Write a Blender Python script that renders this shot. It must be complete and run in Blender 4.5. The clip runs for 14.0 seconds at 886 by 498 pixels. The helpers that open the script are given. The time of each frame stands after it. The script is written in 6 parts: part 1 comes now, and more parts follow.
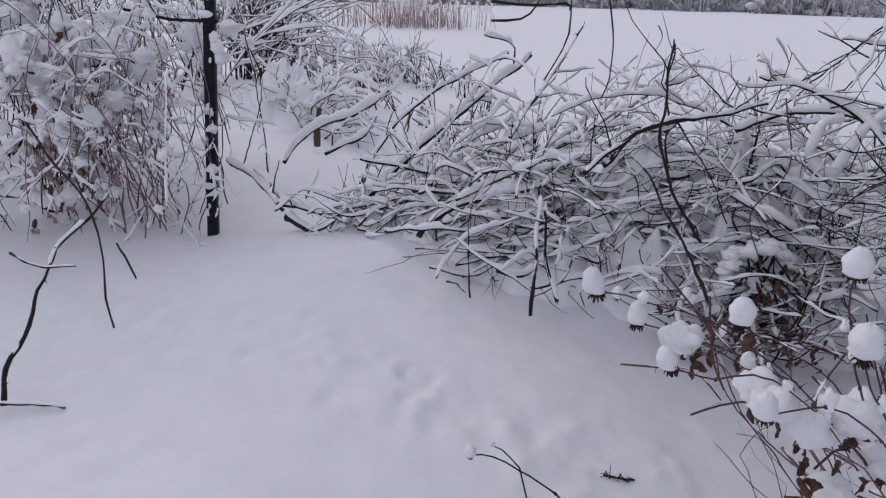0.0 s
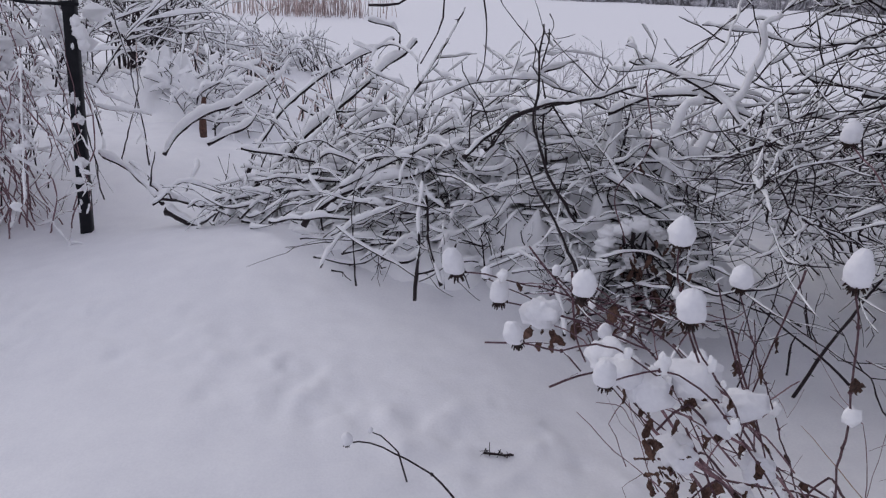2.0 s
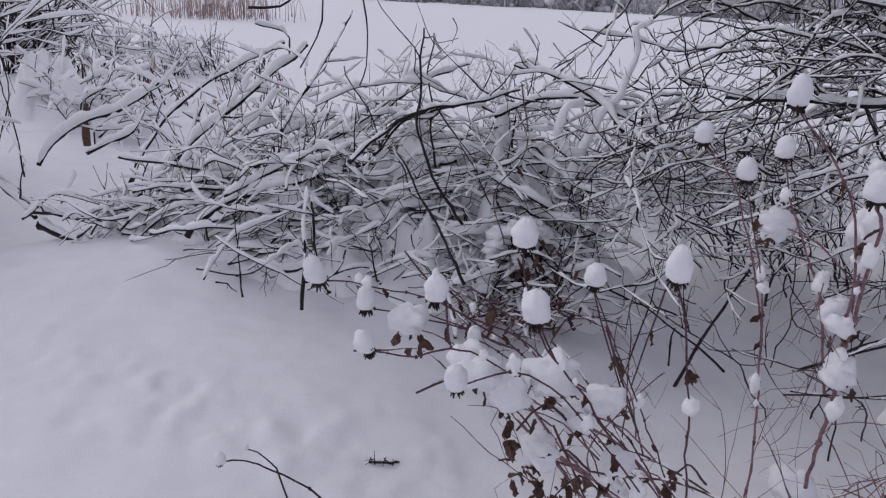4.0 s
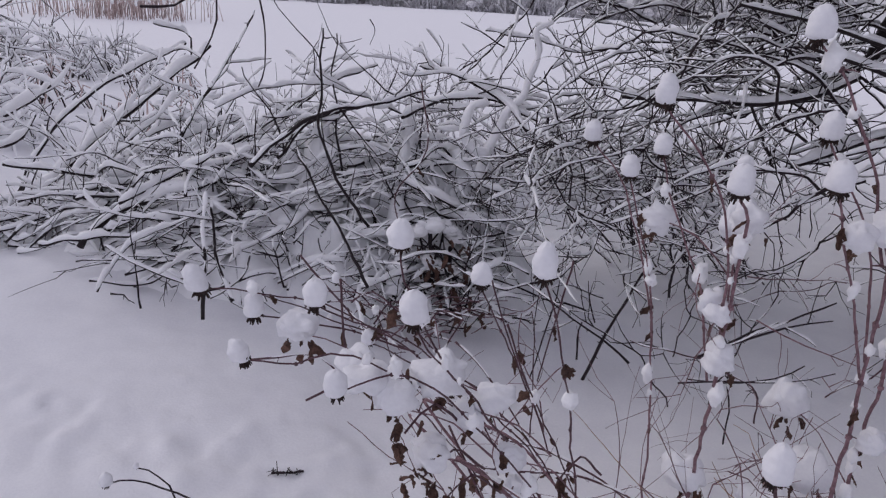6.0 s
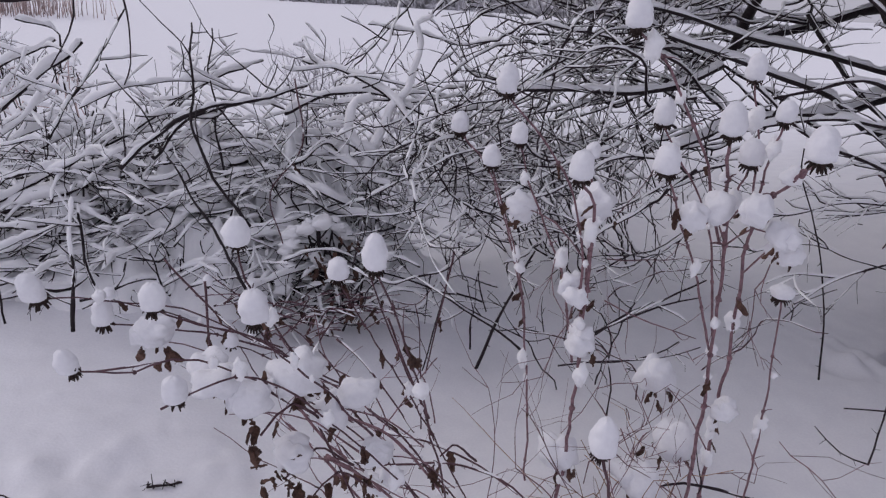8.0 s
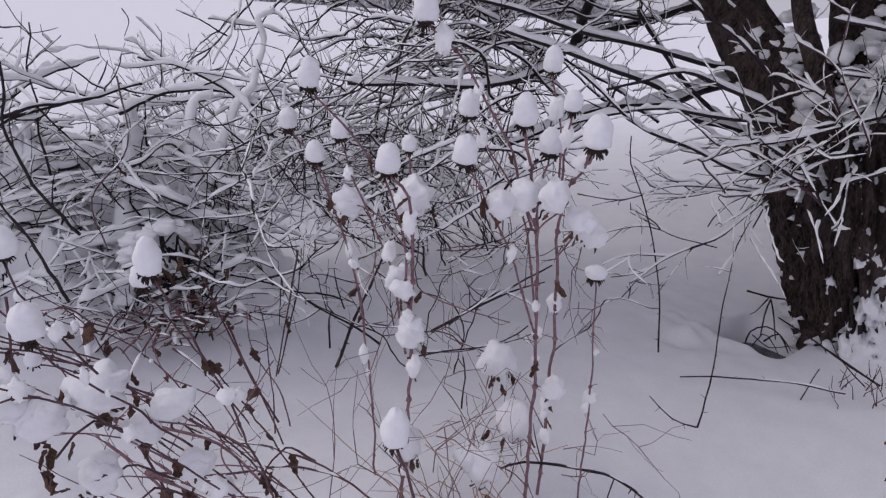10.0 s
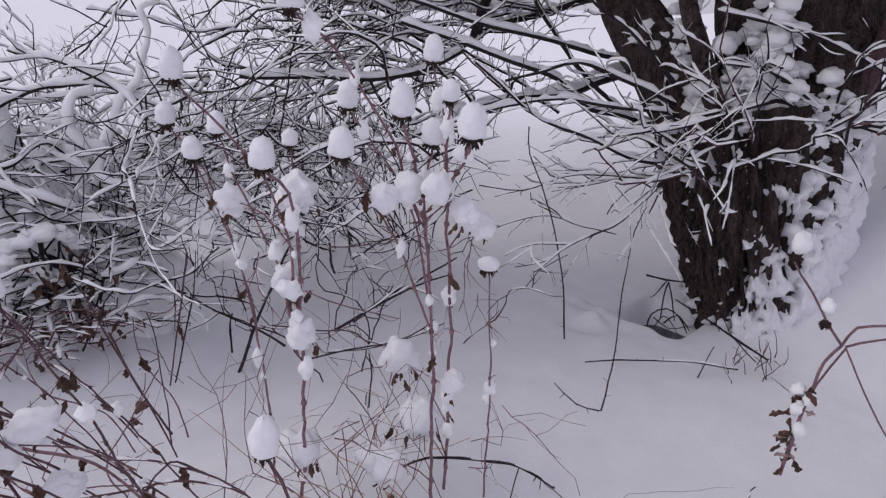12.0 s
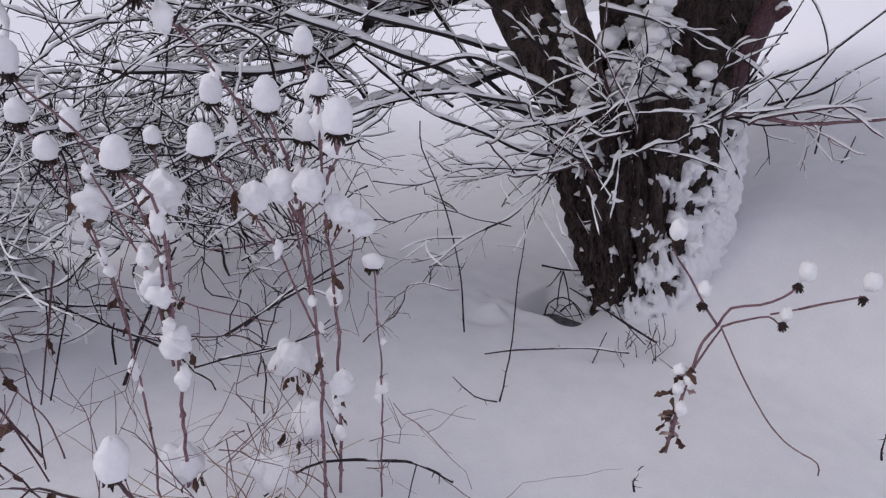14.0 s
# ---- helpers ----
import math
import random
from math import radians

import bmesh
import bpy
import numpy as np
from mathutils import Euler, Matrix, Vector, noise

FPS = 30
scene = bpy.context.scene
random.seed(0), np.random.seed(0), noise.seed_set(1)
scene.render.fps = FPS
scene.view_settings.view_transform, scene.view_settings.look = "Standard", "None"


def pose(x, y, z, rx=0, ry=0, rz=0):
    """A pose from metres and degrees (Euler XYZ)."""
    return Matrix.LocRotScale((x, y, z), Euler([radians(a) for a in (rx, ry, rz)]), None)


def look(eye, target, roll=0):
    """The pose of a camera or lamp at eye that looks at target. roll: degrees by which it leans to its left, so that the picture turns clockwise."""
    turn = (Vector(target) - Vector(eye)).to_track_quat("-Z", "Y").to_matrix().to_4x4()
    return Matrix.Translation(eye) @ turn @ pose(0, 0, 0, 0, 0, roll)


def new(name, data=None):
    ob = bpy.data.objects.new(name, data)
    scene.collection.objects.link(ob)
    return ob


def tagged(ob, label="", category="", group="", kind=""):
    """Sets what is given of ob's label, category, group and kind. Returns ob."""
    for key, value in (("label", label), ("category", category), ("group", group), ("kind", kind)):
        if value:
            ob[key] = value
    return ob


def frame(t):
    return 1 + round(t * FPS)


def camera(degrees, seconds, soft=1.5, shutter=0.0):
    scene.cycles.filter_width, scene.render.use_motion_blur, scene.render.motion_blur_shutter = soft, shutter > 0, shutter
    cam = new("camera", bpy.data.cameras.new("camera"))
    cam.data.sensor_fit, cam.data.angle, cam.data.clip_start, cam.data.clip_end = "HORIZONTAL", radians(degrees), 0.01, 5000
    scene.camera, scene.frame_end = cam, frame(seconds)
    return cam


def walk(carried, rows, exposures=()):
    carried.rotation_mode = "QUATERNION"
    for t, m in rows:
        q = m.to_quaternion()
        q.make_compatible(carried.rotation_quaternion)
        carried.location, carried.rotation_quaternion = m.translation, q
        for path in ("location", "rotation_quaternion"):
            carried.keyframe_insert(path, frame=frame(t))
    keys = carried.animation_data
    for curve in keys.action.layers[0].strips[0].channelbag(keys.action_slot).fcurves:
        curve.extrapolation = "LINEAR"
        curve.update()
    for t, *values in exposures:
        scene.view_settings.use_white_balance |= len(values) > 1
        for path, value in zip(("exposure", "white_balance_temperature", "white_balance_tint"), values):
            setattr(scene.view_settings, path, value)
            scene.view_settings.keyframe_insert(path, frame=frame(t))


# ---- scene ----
cam = camera(66.6, 14.0, soft=1.25)
PATH = [
    (0, (-0.091, 0.03, 1.368), (-0.03, 1.897, 0.653), 1.5),
    (0.5, (-0.059, 0.031, 1.364), (0.06, 1.894, 0.648), 1.7),
    (1, (-0.026, 0.029, 1.364), (0.173, 1.885, 0.645), 2.3),
    (1.5, (-0.002, 0.021, 1.368), (0.267, 1.867, 0.646), 2.5),
    (2, (0.025, 0.026, 1.354), (0.343, 1.859, 0.619), 2.2),
    (2.5, (0.052, 0.025, 1.357), (0.428, 1.847, 0.623), 2.3),
    (3, (0.082, 0.025, 1.356), (0.512, 1.839, 0.632), 2.4),
    (3.2, (0.098, 0.024, 1.355), (0.551, 1.831, 0.628), 2.5),
    (5.5, (0.219, 0.01, 1.361), (0.918, 1.752, 0.673), 3.2),
    (6, (0.242, 0.003, 1.356), (0.983, 1.723, 0.656), 3.4),
    (6.5, (0.273, -0.005, 1.347), (1.074, 1.683, 0.634), 3.9),
    (7, (0.301, -0.015, 1.345), (1.144, 1.651, 0.629), 3.4),
    (7.5, (0.33, -0.029, 1.349), (1.224, 1.614, 0.639), 3.5),
    (8, (0.364, -0.05, 1.357), (1.312, 1.565, 0.657), 3.3),
    (8.5, (0.397, -0.07, 1.359), (1.391, 1.515, 0.651), 3.2),
    (9, (0.428, -0.088, 1.364), (1.481, 1.459, 0.659), 3.4),
    (9.2, (0.443, -0.099, 1.364), (1.537, 1.422, 0.663), 3.6),
    (11.5, (0.559, -0.155, 1.355), (1.882, 1.171, 0.656), 3.5),
    (12, (0.574, -0.159, 1.355), (1.947, 1.118, 0.661), 4.0),
    (12.5, (0.589, -0.167, 1.354), (2.01, 1.062, 0.67), 4.2),
    (13, (0.604, -0.174, 1.349), (2.067, 1.001, 0.657), 4.5),
    (13.5, (0.621, -0.178, 1.35), (2.117, 0.955, 0.658), 4.5),
    (14, (0.638, -0.194, 1.354), (2.174, 0.885, 0.665), 4.7),
]
walk(cam, [(t, look(eye, target, roll)) for t, eye, target, roll in PATH],
     exposures=((0, -0.13, 6420, 7), (3, -0.16, 6420, 8), (6.5, -0.15, 6510, 11), (9, -0.01, 6540, 11), (12.5, 0.17, 6590, 10), (14, 0.18, 6560, 8)))

# ---- light ----
world = bpy.data.worlds.new("overcast")
scene.world = world
world.use_nodes = True
wt = world.node_tree
wt.nodes.clear()
sky = wt.nodes.new("ShaderNodeTexSky")
sky.sky_type, sky.sun_disc = "NISHITA", False
sky.sun_elevation, sky.sun_rotation = radians(34), radians(-42)
sky.dust_density, sky.air_density = 4.0, 1.0
cloud = wt.nodes.new("ShaderNodeMixRGB")
cloud.inputs[0].default_value = 0.86
cloud.inputs[2].default_value = (6.55, 6.42, 7.65, 1)
wt.links.new(sky.outputs[0], cloud.inputs[1])
# an overcast sky is brighter overhead than at the horizon
way = wt.nodes.new("ShaderNodeTexCoord")
axes = wt.nodes.new("ShaderNodeSeparateXYZ")
rise = wt.nodes.new("ShaderNodeMapRange")
rise.inputs["To Min"].default_value, rise.inputs["To Max"].default_value = 0.92, 1.35
wt.links.new(way.outputs["Generated"], axes.inputs[0])
wt.links.new(axes.outputs[2], rise.inputs[0])
bright = wt.nodes.new("ShaderNodeVectorMath")
bright.operation = "SCALE"
wt.links.new(cloud.outputs[0], bright.inputs[0])
wt.links.new(rise.outputs[0], bright.inputs["Scale"])
back = wt.nodes.new("ShaderNodeBackground")
back.inputs[1].default_value = 0.0845
wt.links.new(bright.outputs[0], back.inputs[0])
wout = wt.nodes.new("ShaderNodeOutputWorld")
wt.links.new(back.outputs[0], wout.inputs[0])

sun_data = bpy.data.lights.new("sun", "SUN")
sun_data.energy, sun_data.angle, sun_data.color = 0.5, radians(36), (1.0, 0.96, 0.93)
sun = new("sun", sun_data)
sun.matrix_world = look((-9, 10, 9), (0, 0, 0))


# ---- materials ----
def material(name, low, high, scale=30.0, rough=0.8, bump=0.3, fine=8.0, stretch=(1, 1, 1), depth=0.01, specular=0.3, vary=0.0):
    """Two colours mixed by noise at two scales, with relief."""
    m = bpy.data.materials.new(name)
    m.use_nodes = True
    t = m.node_tree
    shade = t.nodes["Principled BSDF"]
    shade.inputs["Roughness"].default_value = rough
    shade.inputs["Specular IOR Level"].default_value = specular
    co = t.nodes.new("ShaderNodeTexCoord")
    mp = t.nodes.new("ShaderNodeMapping")
    mp.inputs["Scale"].default_value = stretch
    t.links.new(co.outputs["Object"], mp.inputs[0])
    big = t.nodes.new("ShaderNodeTexNoise")
    big.inputs["Scale"].default_value, big.inputs["Detail"].default_value = scale, 4
    small = t.nodes.new("ShaderNodeTexNoise")
    small.inputs["Scale"].default_value, small.inputs["Detail"].default_value = scale * fine, 3
    for n in (big, small):
        t.links.new(mp.outputs[0], n.inputs["Vector"])
    mix = t.nodes.new("ShaderNodeMath")
    mix.operation = "MULTIPLY_ADD"
    mix.inputs[1].default_value = 0.5
    half = t.nodes.new("ShaderNodeMath")
    half.operation = "MULTIPLY"
    half.inputs[1].default_value = 0.5
    t.links.new(small.outputs[0], half.inputs[0])
    t.links.new(big.outputs[0], mix.inputs[0])
    t.links.new(half.outputs[0], mix.inputs[2])
    ramp = t.nodes.new("ShaderNodeValToRGB")
    ramp.color_ramp.elements[0].position, ramp.color_ramp.elements[1].position = 0.35, 0.65
    ramp.color_ramp.elements[0].color, ramp.color_ramp.elements[1].color = (*low, 1), (*high, 1)
    t.links.new(mix.outputs[0], ramp.inputs[0])
    colour = ramp.outputs[0]
    if vary:
        geo = t.nodes.new("ShaderNodeNewGeometry")
        hue = t.nodes.new("ShaderNodeHueSaturation")
        span = t.nodes.new("ShaderNodeMapRange")
        span.inputs["To Min"].default_value, span.inputs["To Max"].default_value = 1 - vary, 1 + vary
        t.links.new(geo.outputs["Random Per Island"], span.inputs[0])
        t.links.new(span.outputs[0], hue.inputs["Value"])
        t.links.new(colour, hue.inputs["Color"])
        colour = hue.outputs[0]
    t.links.new(colour, shade.inputs["Base Color"])
    if bump:
        b = t.nodes.new("ShaderNodeBump")
        b.inputs["Strength"].default_value, b.inputs["Distance"].default_value = bump, depth
        t.links.new(mix.outputs[0], b.inputs["Height"])
        t.links.new(b.outputs[0], shade.inputs["Normal"])
    return m


SNOW = material("snow", (0.79, 0.79, 0.83), (0.86, 0.86, 0.89), 9, 0.75, 0.16, 14, depth=0.012, specular=0.15)
FLUFF = material("fluffy_snow", (0.90, 0.90, 0.925), (0.95, 0.95, 0.965), 40, 0.8, 0.35, 5, depth=0.008, specular=0.1)
BARK = material("dark_wet_bark", (0.007, 0.0045, 0.006), (0.030, 0.019, 0.023), 60, 0.6, 0.5, 6, vary=0.35)
TWIG = material("twig_bark", (0.007, 0.004, 0.006), (0.036, 0.021, 0.027), 80, 0.6, 0.3, 5, vary=0.45)
CANE = material("red_brown_cane", (0.085, 0.043, 0.056), (0.32, 0.19, 0.21), 70, 0.6, 0.3, 5, vary=0.3)
DARK_CANE = material("dark_purple_cane", (0.034, 0.015, 0.021), (0.15, 0.078, 0.092), 70, 0.6, 0.3, 5, vary=0.3)
STRAW = material("straw", (0.24, 0.14, 0.095), (0.45, 0.30, 0.21), 60, 0.7, 0.3, 5, vary=0.3)
REED = material("russet_reed", (0.36, 0.26, 0.25), (0.64, 0.52, 0.49), 8, 0.8, 0.2, 5, vary=0.4)
LEAF = material("dead_leaf", (0.040, 0.020, 0.018), (0.165, 0.090, 0.066), 45, 0.75, 0.6, 5, vary=0.35)
PALE_LEAF = material("pale_dry_leaf", (0.34, 0.23, 0.21), (0.60, 0.47, 0.44), 45, 0.75, 0.6, 5, vary=0.35)
SEED = material("seed_head", (0.012, 0.008, 0.008), (0.065, 0.038, 0.032), 160, 0.8, 0.6, 4)
STEEL = material("black_painted_steel", (0.005, 0.006, 0.009), (0.016, 0.016, 0.021), 25, 0.6, 0.25, 9, specular=0.2)
TRUNK = material("willow_bark", (0.004, 0.003, 0.003), (0.125, 0.088, 0.080), 26, 0.85, 1.0, 5, (1, 1, 0.3), 0.06)
FROST = material("frosted_twig", (0.30, 0.28, 0.30), (0.62, 0.61, 0.66), 30, 0.85, 0.3, 5, vary=0.25)
# lightened grey tones, mixed by noise, for all of the far scrub
FAR = material("far_pale_wood", (0.26, 0.25, 0.27), (0.74, 0.73, 0.76), 1.5, 0.9, 0.2, 6, vary=0.3)

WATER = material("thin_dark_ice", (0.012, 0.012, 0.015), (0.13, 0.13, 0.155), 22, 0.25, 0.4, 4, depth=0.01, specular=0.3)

rng = np.random.default_rng(11)


# ---- mesh building ----
class Geo:
    """A growing pile of vertices and faces."""

    def __init__(self):
        self.v, self.f, self.n = [], [], 0
        self.floor = None

    def add(self, verts, faces):
        if self.floor is not None and min(v[2] for v in verts) < self.floor:
            return
        self.v.append(np.asarray(verts, float))
        self.f.extend([tuple(i + self.n for i in f) for f in faces])
        self.n += len(verts)


ORIGIN = {}


def mesh_of(name, g, mat, origin=(0, 0, 0), smooth=True):
    me = bpy.data.meshes.new(name)
    if g.n:
        v = np.concatenate(g.v) - np.asarray(origin, float)
        me.from_pydata(v.tolist(), [], g.f)
    if smooth:
        me.polygons.foreach_set("use_smooth", [True] * len(me.polygons))
    me.materials.append(mat)
    me.update()
    return me


def thing(name, base, label, category, group="", kind=""):
    """A top-level Empty at the thing's base."""
    ob = new(name)
    ob.empty_display_size = 0.05
    ob.location = base
    ORIGIN[ob] = Vector(base)
    return tagged(ob, label, category, group, kind)


def part(name, g, mat, parent, label="", smooth=True, kind=""):
    """One mesh object under a thing or a part; vertices come in world metres."""
    base = ORIGIN[parent]
    ob = new(name, mesh_of(name, g, mat, base, smooth))
    ob.parent = parent
    ORIGIN[ob] = base
    return tagged(ob, label, kind=kind)


def single(name, g, mat, label, category, group="", kind="", base=None, smooth=True):
    """A thing that is one mesh."""
    base = (0, 0, 0) if base is None else base
    ob = new(name, mesh_of(name, g, mat, base, smooth))
    ob.location = base
    ORIGIN[ob] = Vector(base)
    return tagged(ob, label, category, group, kind)


def spline(pts, step=0.05, wobble=0.0):
    """Catmull-Rom through a few bends, evenly resampled and slightly crooked."""
    p = np.asarray(pts, float)
    q = np.vstack([2 * p[0] - p[1], p, 2 * p[-1] - p[-2]])
    out = []
    for i in range(1, len(q) - 2):
        a, b, c, d = q[i - 1:i + 3]
        n = max(2, int(np.linalg.norm(c - b) / step))
        for s in np.linspace(0, 1, n, endpoint=False):
            out.append(0.5 * (2 * b + (c - a) * s + (2 * a - 5 * b + 4 * c - d) * s * s + (3 * b - a - 3 * c + d) * s ** 3))
    out.append(p[-1])
    out = np.array(out)
    if wobble:
        k = rng.normal(0, wobble, out.shape)
        k[1:-1] = (k[:-2] + k[1:-1] + k[2:]) / 3
        k[0] = k[-1] = 0
        out += k
    return out


def frames_of(p):
    t = np.gradient(p, axis=0)
    t /= np.linalg.norm(t, axis=1)[:, None] + 1e-9
    lie = np.abs(t).mean(axis=0)
    ref = np.array([[0, 0, 1.0]]) if lie[2] < 0.75 else (np.array([[1.0, 0, 0]]) if lie[0] < lie[1] else np.array([[0, 1.0, 0]]))
    ref = np.repeat(ref, len(t), axis=0)
    a = np.cross(t, ref)
    a /= np.linalg.norm(a, axis=1)[:, None] + 1e-9
    return t, a, np.cross(a, t)


def loft(g, rings):
    """Skin a stack of equal rings, closed at both ends."""
    n, k = rings.shape[:2]
    faces = [(i * k + j, i * k + (j + 1) % k, (i + 1) * k + (j + 1) % k, (i + 1) * k + j) for i in range(n - 1) for j in range(k)]
    faces.append(tuple(range(k))[::-1])
    faces.append(tuple(range((n - 1) * k, n * k)))
    g.add(rings.reshape(-1, 3), faces)


def tube(g, p, r0, r1=None, sides=5, knots=0.12):
    """A tapering stick along a path."""
    p = np.asarray(p, float)
    if len(p) < 2:
        return
    r = np.linspace(r0, r0 * 0.45 if r1 is None else r1, len(p))
    r = r * (1 + rng.normal(0, knots, len(p)))
    _, a, b = frames_of(p)
    ang = np.arange(sides) * 2 * np.pi / sides
    loft(g, p[:, None] + r[:, None, None] * (np.cos(ang)[None, :, None] * a[:, None] + np.sin(ang)[None, :, None] * b[:, None]))


def ripple(at, span):
    """A smooth random curve over the lengths at, with bends about span apart, from -1 to 1."""
    k = rng.uniform(-1, 1, int(at[-1] / span) + 4)
    x = at / span + rng.random()
    i = x.astype(int)
    f = x - i
    f = f * f * (3 - 2 * f)
    return k[i] * (1 - f) + k[i + 1] * f


def snow_on(g, p, r0, r1=None, high=0.02, cover=0.85, sides=0):
    """A soft ridge of snow along the upper side of a stick, swelling and thinning, missing where it slid off or the stick is steep."""
    p = np.asarray(p, float)
    if len(p) < 3 or high <= 0:
        return
    leg = np.linalg.norm(np.diff(p, axis=0), axis=1)
    at = np.concatenate([[0], np.cumsum(leg)])
    full = at[-1]
    r1 = r0 * 0.45 if r1 is None else r1
    step = max(min(max(high * 0.8, 0.011), 0.04), leg.mean() * 0.45)
    n = max(5, int(full / step))
    u = np.linspace(0, full, n)
    q = np.stack([np.interp(u, at, p[:, c]) for c in range(3)], 1)
    q[1:-1] = (q[:-2] + 2 * q[1:-1] + q[2:]) / 4
    t = np.gradient(q, axis=0)
    t /= np.linalg.norm(t, axis=1)[:, None] + 1e-9
    level = np.sqrt(np.clip(1 - t[:, 2] ** 2, 0, 1))
    size = np.clip(level * 2.4 - 1.0, 0, 1)
    body = 2.1 * cover - 1.05 + 0.50 * ripple(u, max(high * 7, step * 5)) + 0.62 * ripple(u, max(high * 1.6, step * 1.5))
    h = high * size * np.clip(body, 0, 1.5)
    h *= np.clip((full - u) / (high * 1.5 + 1e-6) + 0.25, 0, 1) ** 0.5
    sides = sides or (5 if high < 0.014 else 6 if high < 0.03 else 8)
    ang = (np.arange(sides) + 0.5) * 2 * np.pi / sides
    lift = np.where(np.sin(ang) > 0, 1.0, 0.45)
    r = r0 + (r1 - r0) * u / full
    w = r * 0.75 + h * 0.34
    side = np.cross(t, (0.0, 0.0, 1.0))
    side /= np.linalg.norm(side, axis=1)[:, None] + 1e-6
    mid = q + np.array([0, 0, 1.0]) * (r * 0.55 + h * 0.30)[:, None] + side * (ripple(u, high * 4 + step) * h * 0.14)[:, None]
    on = h > high * 0.10
    i = 0
    while i < n:
        if not on[i]:
            i += 1
            continue
        j = i
        while j + 1 < n and on[j + 1]:
            j += 1
        if j - i >= 2:
            k = slice(i, j + 1)
            wk, hk = w[k].copy(), h[k].copy()
            wk[0], wk[-1], hk[0], hk[-1] = wk[0] * 0.35, wk[-1] * 0.35, hk[0] * 0.35, hk[-1] * 0.35
            loft(g, mid[k][:, None] + np.cos(ang)[None, :, None] * side[k][:, None] * wk[:, None, None] + (np.sin(ang) * lift)[None, :, None] * np.array([0, 0, 1.0]) * (hk * 0.70 + r[k] * 0.1)[:, None, None])
        i = j + 1


def blob(g, centre, size, lumps=0.18, seed=0.0, rows=7, cols=10, flat=0.0, egg=0.0, crumb=0.0):
    """A soft uneven lump of snow; flat cuts its underside."""
    c = np.asarray(centre, float)
    s = np.asarray(size, float)
    shift = Vector((seed * 7.3, seed * 3.1, seed))

    def at(a, b):
        d = Vector((math.sin(a) * math.cos(b), math.sin(a) * math.sin(b), math.cos(a)))
        k = 1 + lumps * noise.noise(d * 1.7 + shift)
        if crumb:
            k += crumb * noise.noise(d * 6 + shift)
        z = d.z * k
        if flat and z < 0:
            z *= flat
        e = 1 - egg * z
        return (c[0] + s[0] * d.x * k * e, c[1] + s[1] * d.y * k * e, c[2] + s[2] * z)

    verts = [at(0, 0), at(math.pi, 0)] + [at(math.pi * i / rows, 2 * math.pi * j / cols) for i in range(1, rows) for j in range(cols)]
    faces = [(2 + i * cols + j, 2 + (i + 1) * cols + j, 2 + (i + 1) * cols + (j + 1) % cols, 2 + i * cols + (j + 1) % cols) for i in range(rows - 2) for j in range(cols)]
    last = 2 + (rows - 2) * cols
    faces += [(0, 2 + j, 2 + (j + 1) % cols) for j in range(cols)] + [(1, last + (j + 1) % cols, last + j) for j in range(cols)]
    g.add(verts, faces)


def grow(g, gs, p, d, length, r, level, droop=0.0, high=0.014, bend=0.18, kids=4, cover=0.85, spread=0.9, sides=4, step=0.042):
    """A crooked twig with side twigs, and the snow on them."""
    n = max(4, int(length / step))
    p, d = np.array(p, float), np.array(d, float)
    d /= np.linalg.norm(d)
    path = [p.copy()]
    for i in range(n):
        kink = bend * (2.6 if rng.random() < 0.28 else 0.55)
        d = d + rng.normal(0, kink, 3) + np.array([0, 0, -droop]) * (length / n)
        d /= np.linalg.norm(d)
        p = p + d * length / n
        path.append(p.copy())
    path = np.array(path)
    tube(g, path, r, r * 0.5, sides)
    if gs is not None:
        snow_on(gs, path, r, r * 0.5, high, cover, 4 if sides == 3 else 0)
    if level > 0:
        for _ in range(kids):
            k = int(rng.integers(max(1, n // 5), n))
            t = path[k] - path[k - 1]
            t /= np.linalg.norm(t)
            o = rng.normal(0, 1, 3)
            o -= o @ t * t
            o /= np.linalg.norm(o) + 1e-6
            grow(g, gs, path[k], t + o * spread, length * (0.35 + 0.35 * rng.random()), r * (0.45 + 0.2 * rng.random()), level - 1, droop, high * 0.8, bend, max(2, kids - 1), cover, spread, sides, step)
    return path


# ---- ground ----
def smooth(a, b, x):
    s = np.clip((x - a) / (b - a), 0, 1)
    return s * s * (3 - 2 * s)


PRINTS = []
for i in range(620):
    u = rng.random()
    trail = np.array([(-2.3, 2.75), (-1.5, 2.68), (-1.1, 2.55), (-0.72, 2.30), (-0.3, 2.05), (0.05, 1.85), (0.42, 1.66), (0.8, 1.4)])
    k = u * 6.999
    a, b = trail[int(k)], trail[int(k) + 1]
    c = a + (b - a) * (k % 1) + rng.normal(0, 0.11, 2)
    w = 0.016 + 0.022 * rng.random() ** 1.5
    PRINTS.append((c[0], c[1], w, (-0.22 if rng.random() < 0.5 else 0.22) * w * (0.4 + rng.random())))
for i in range(16):
    PRINTS.append((rng.normal(3.18, 0.12), rng.normal(1.22, 0.12), rng.uniform(0.03, 0.06), rng.choice((-1, 1)) * rng.uniform(0.012, 0.03)))


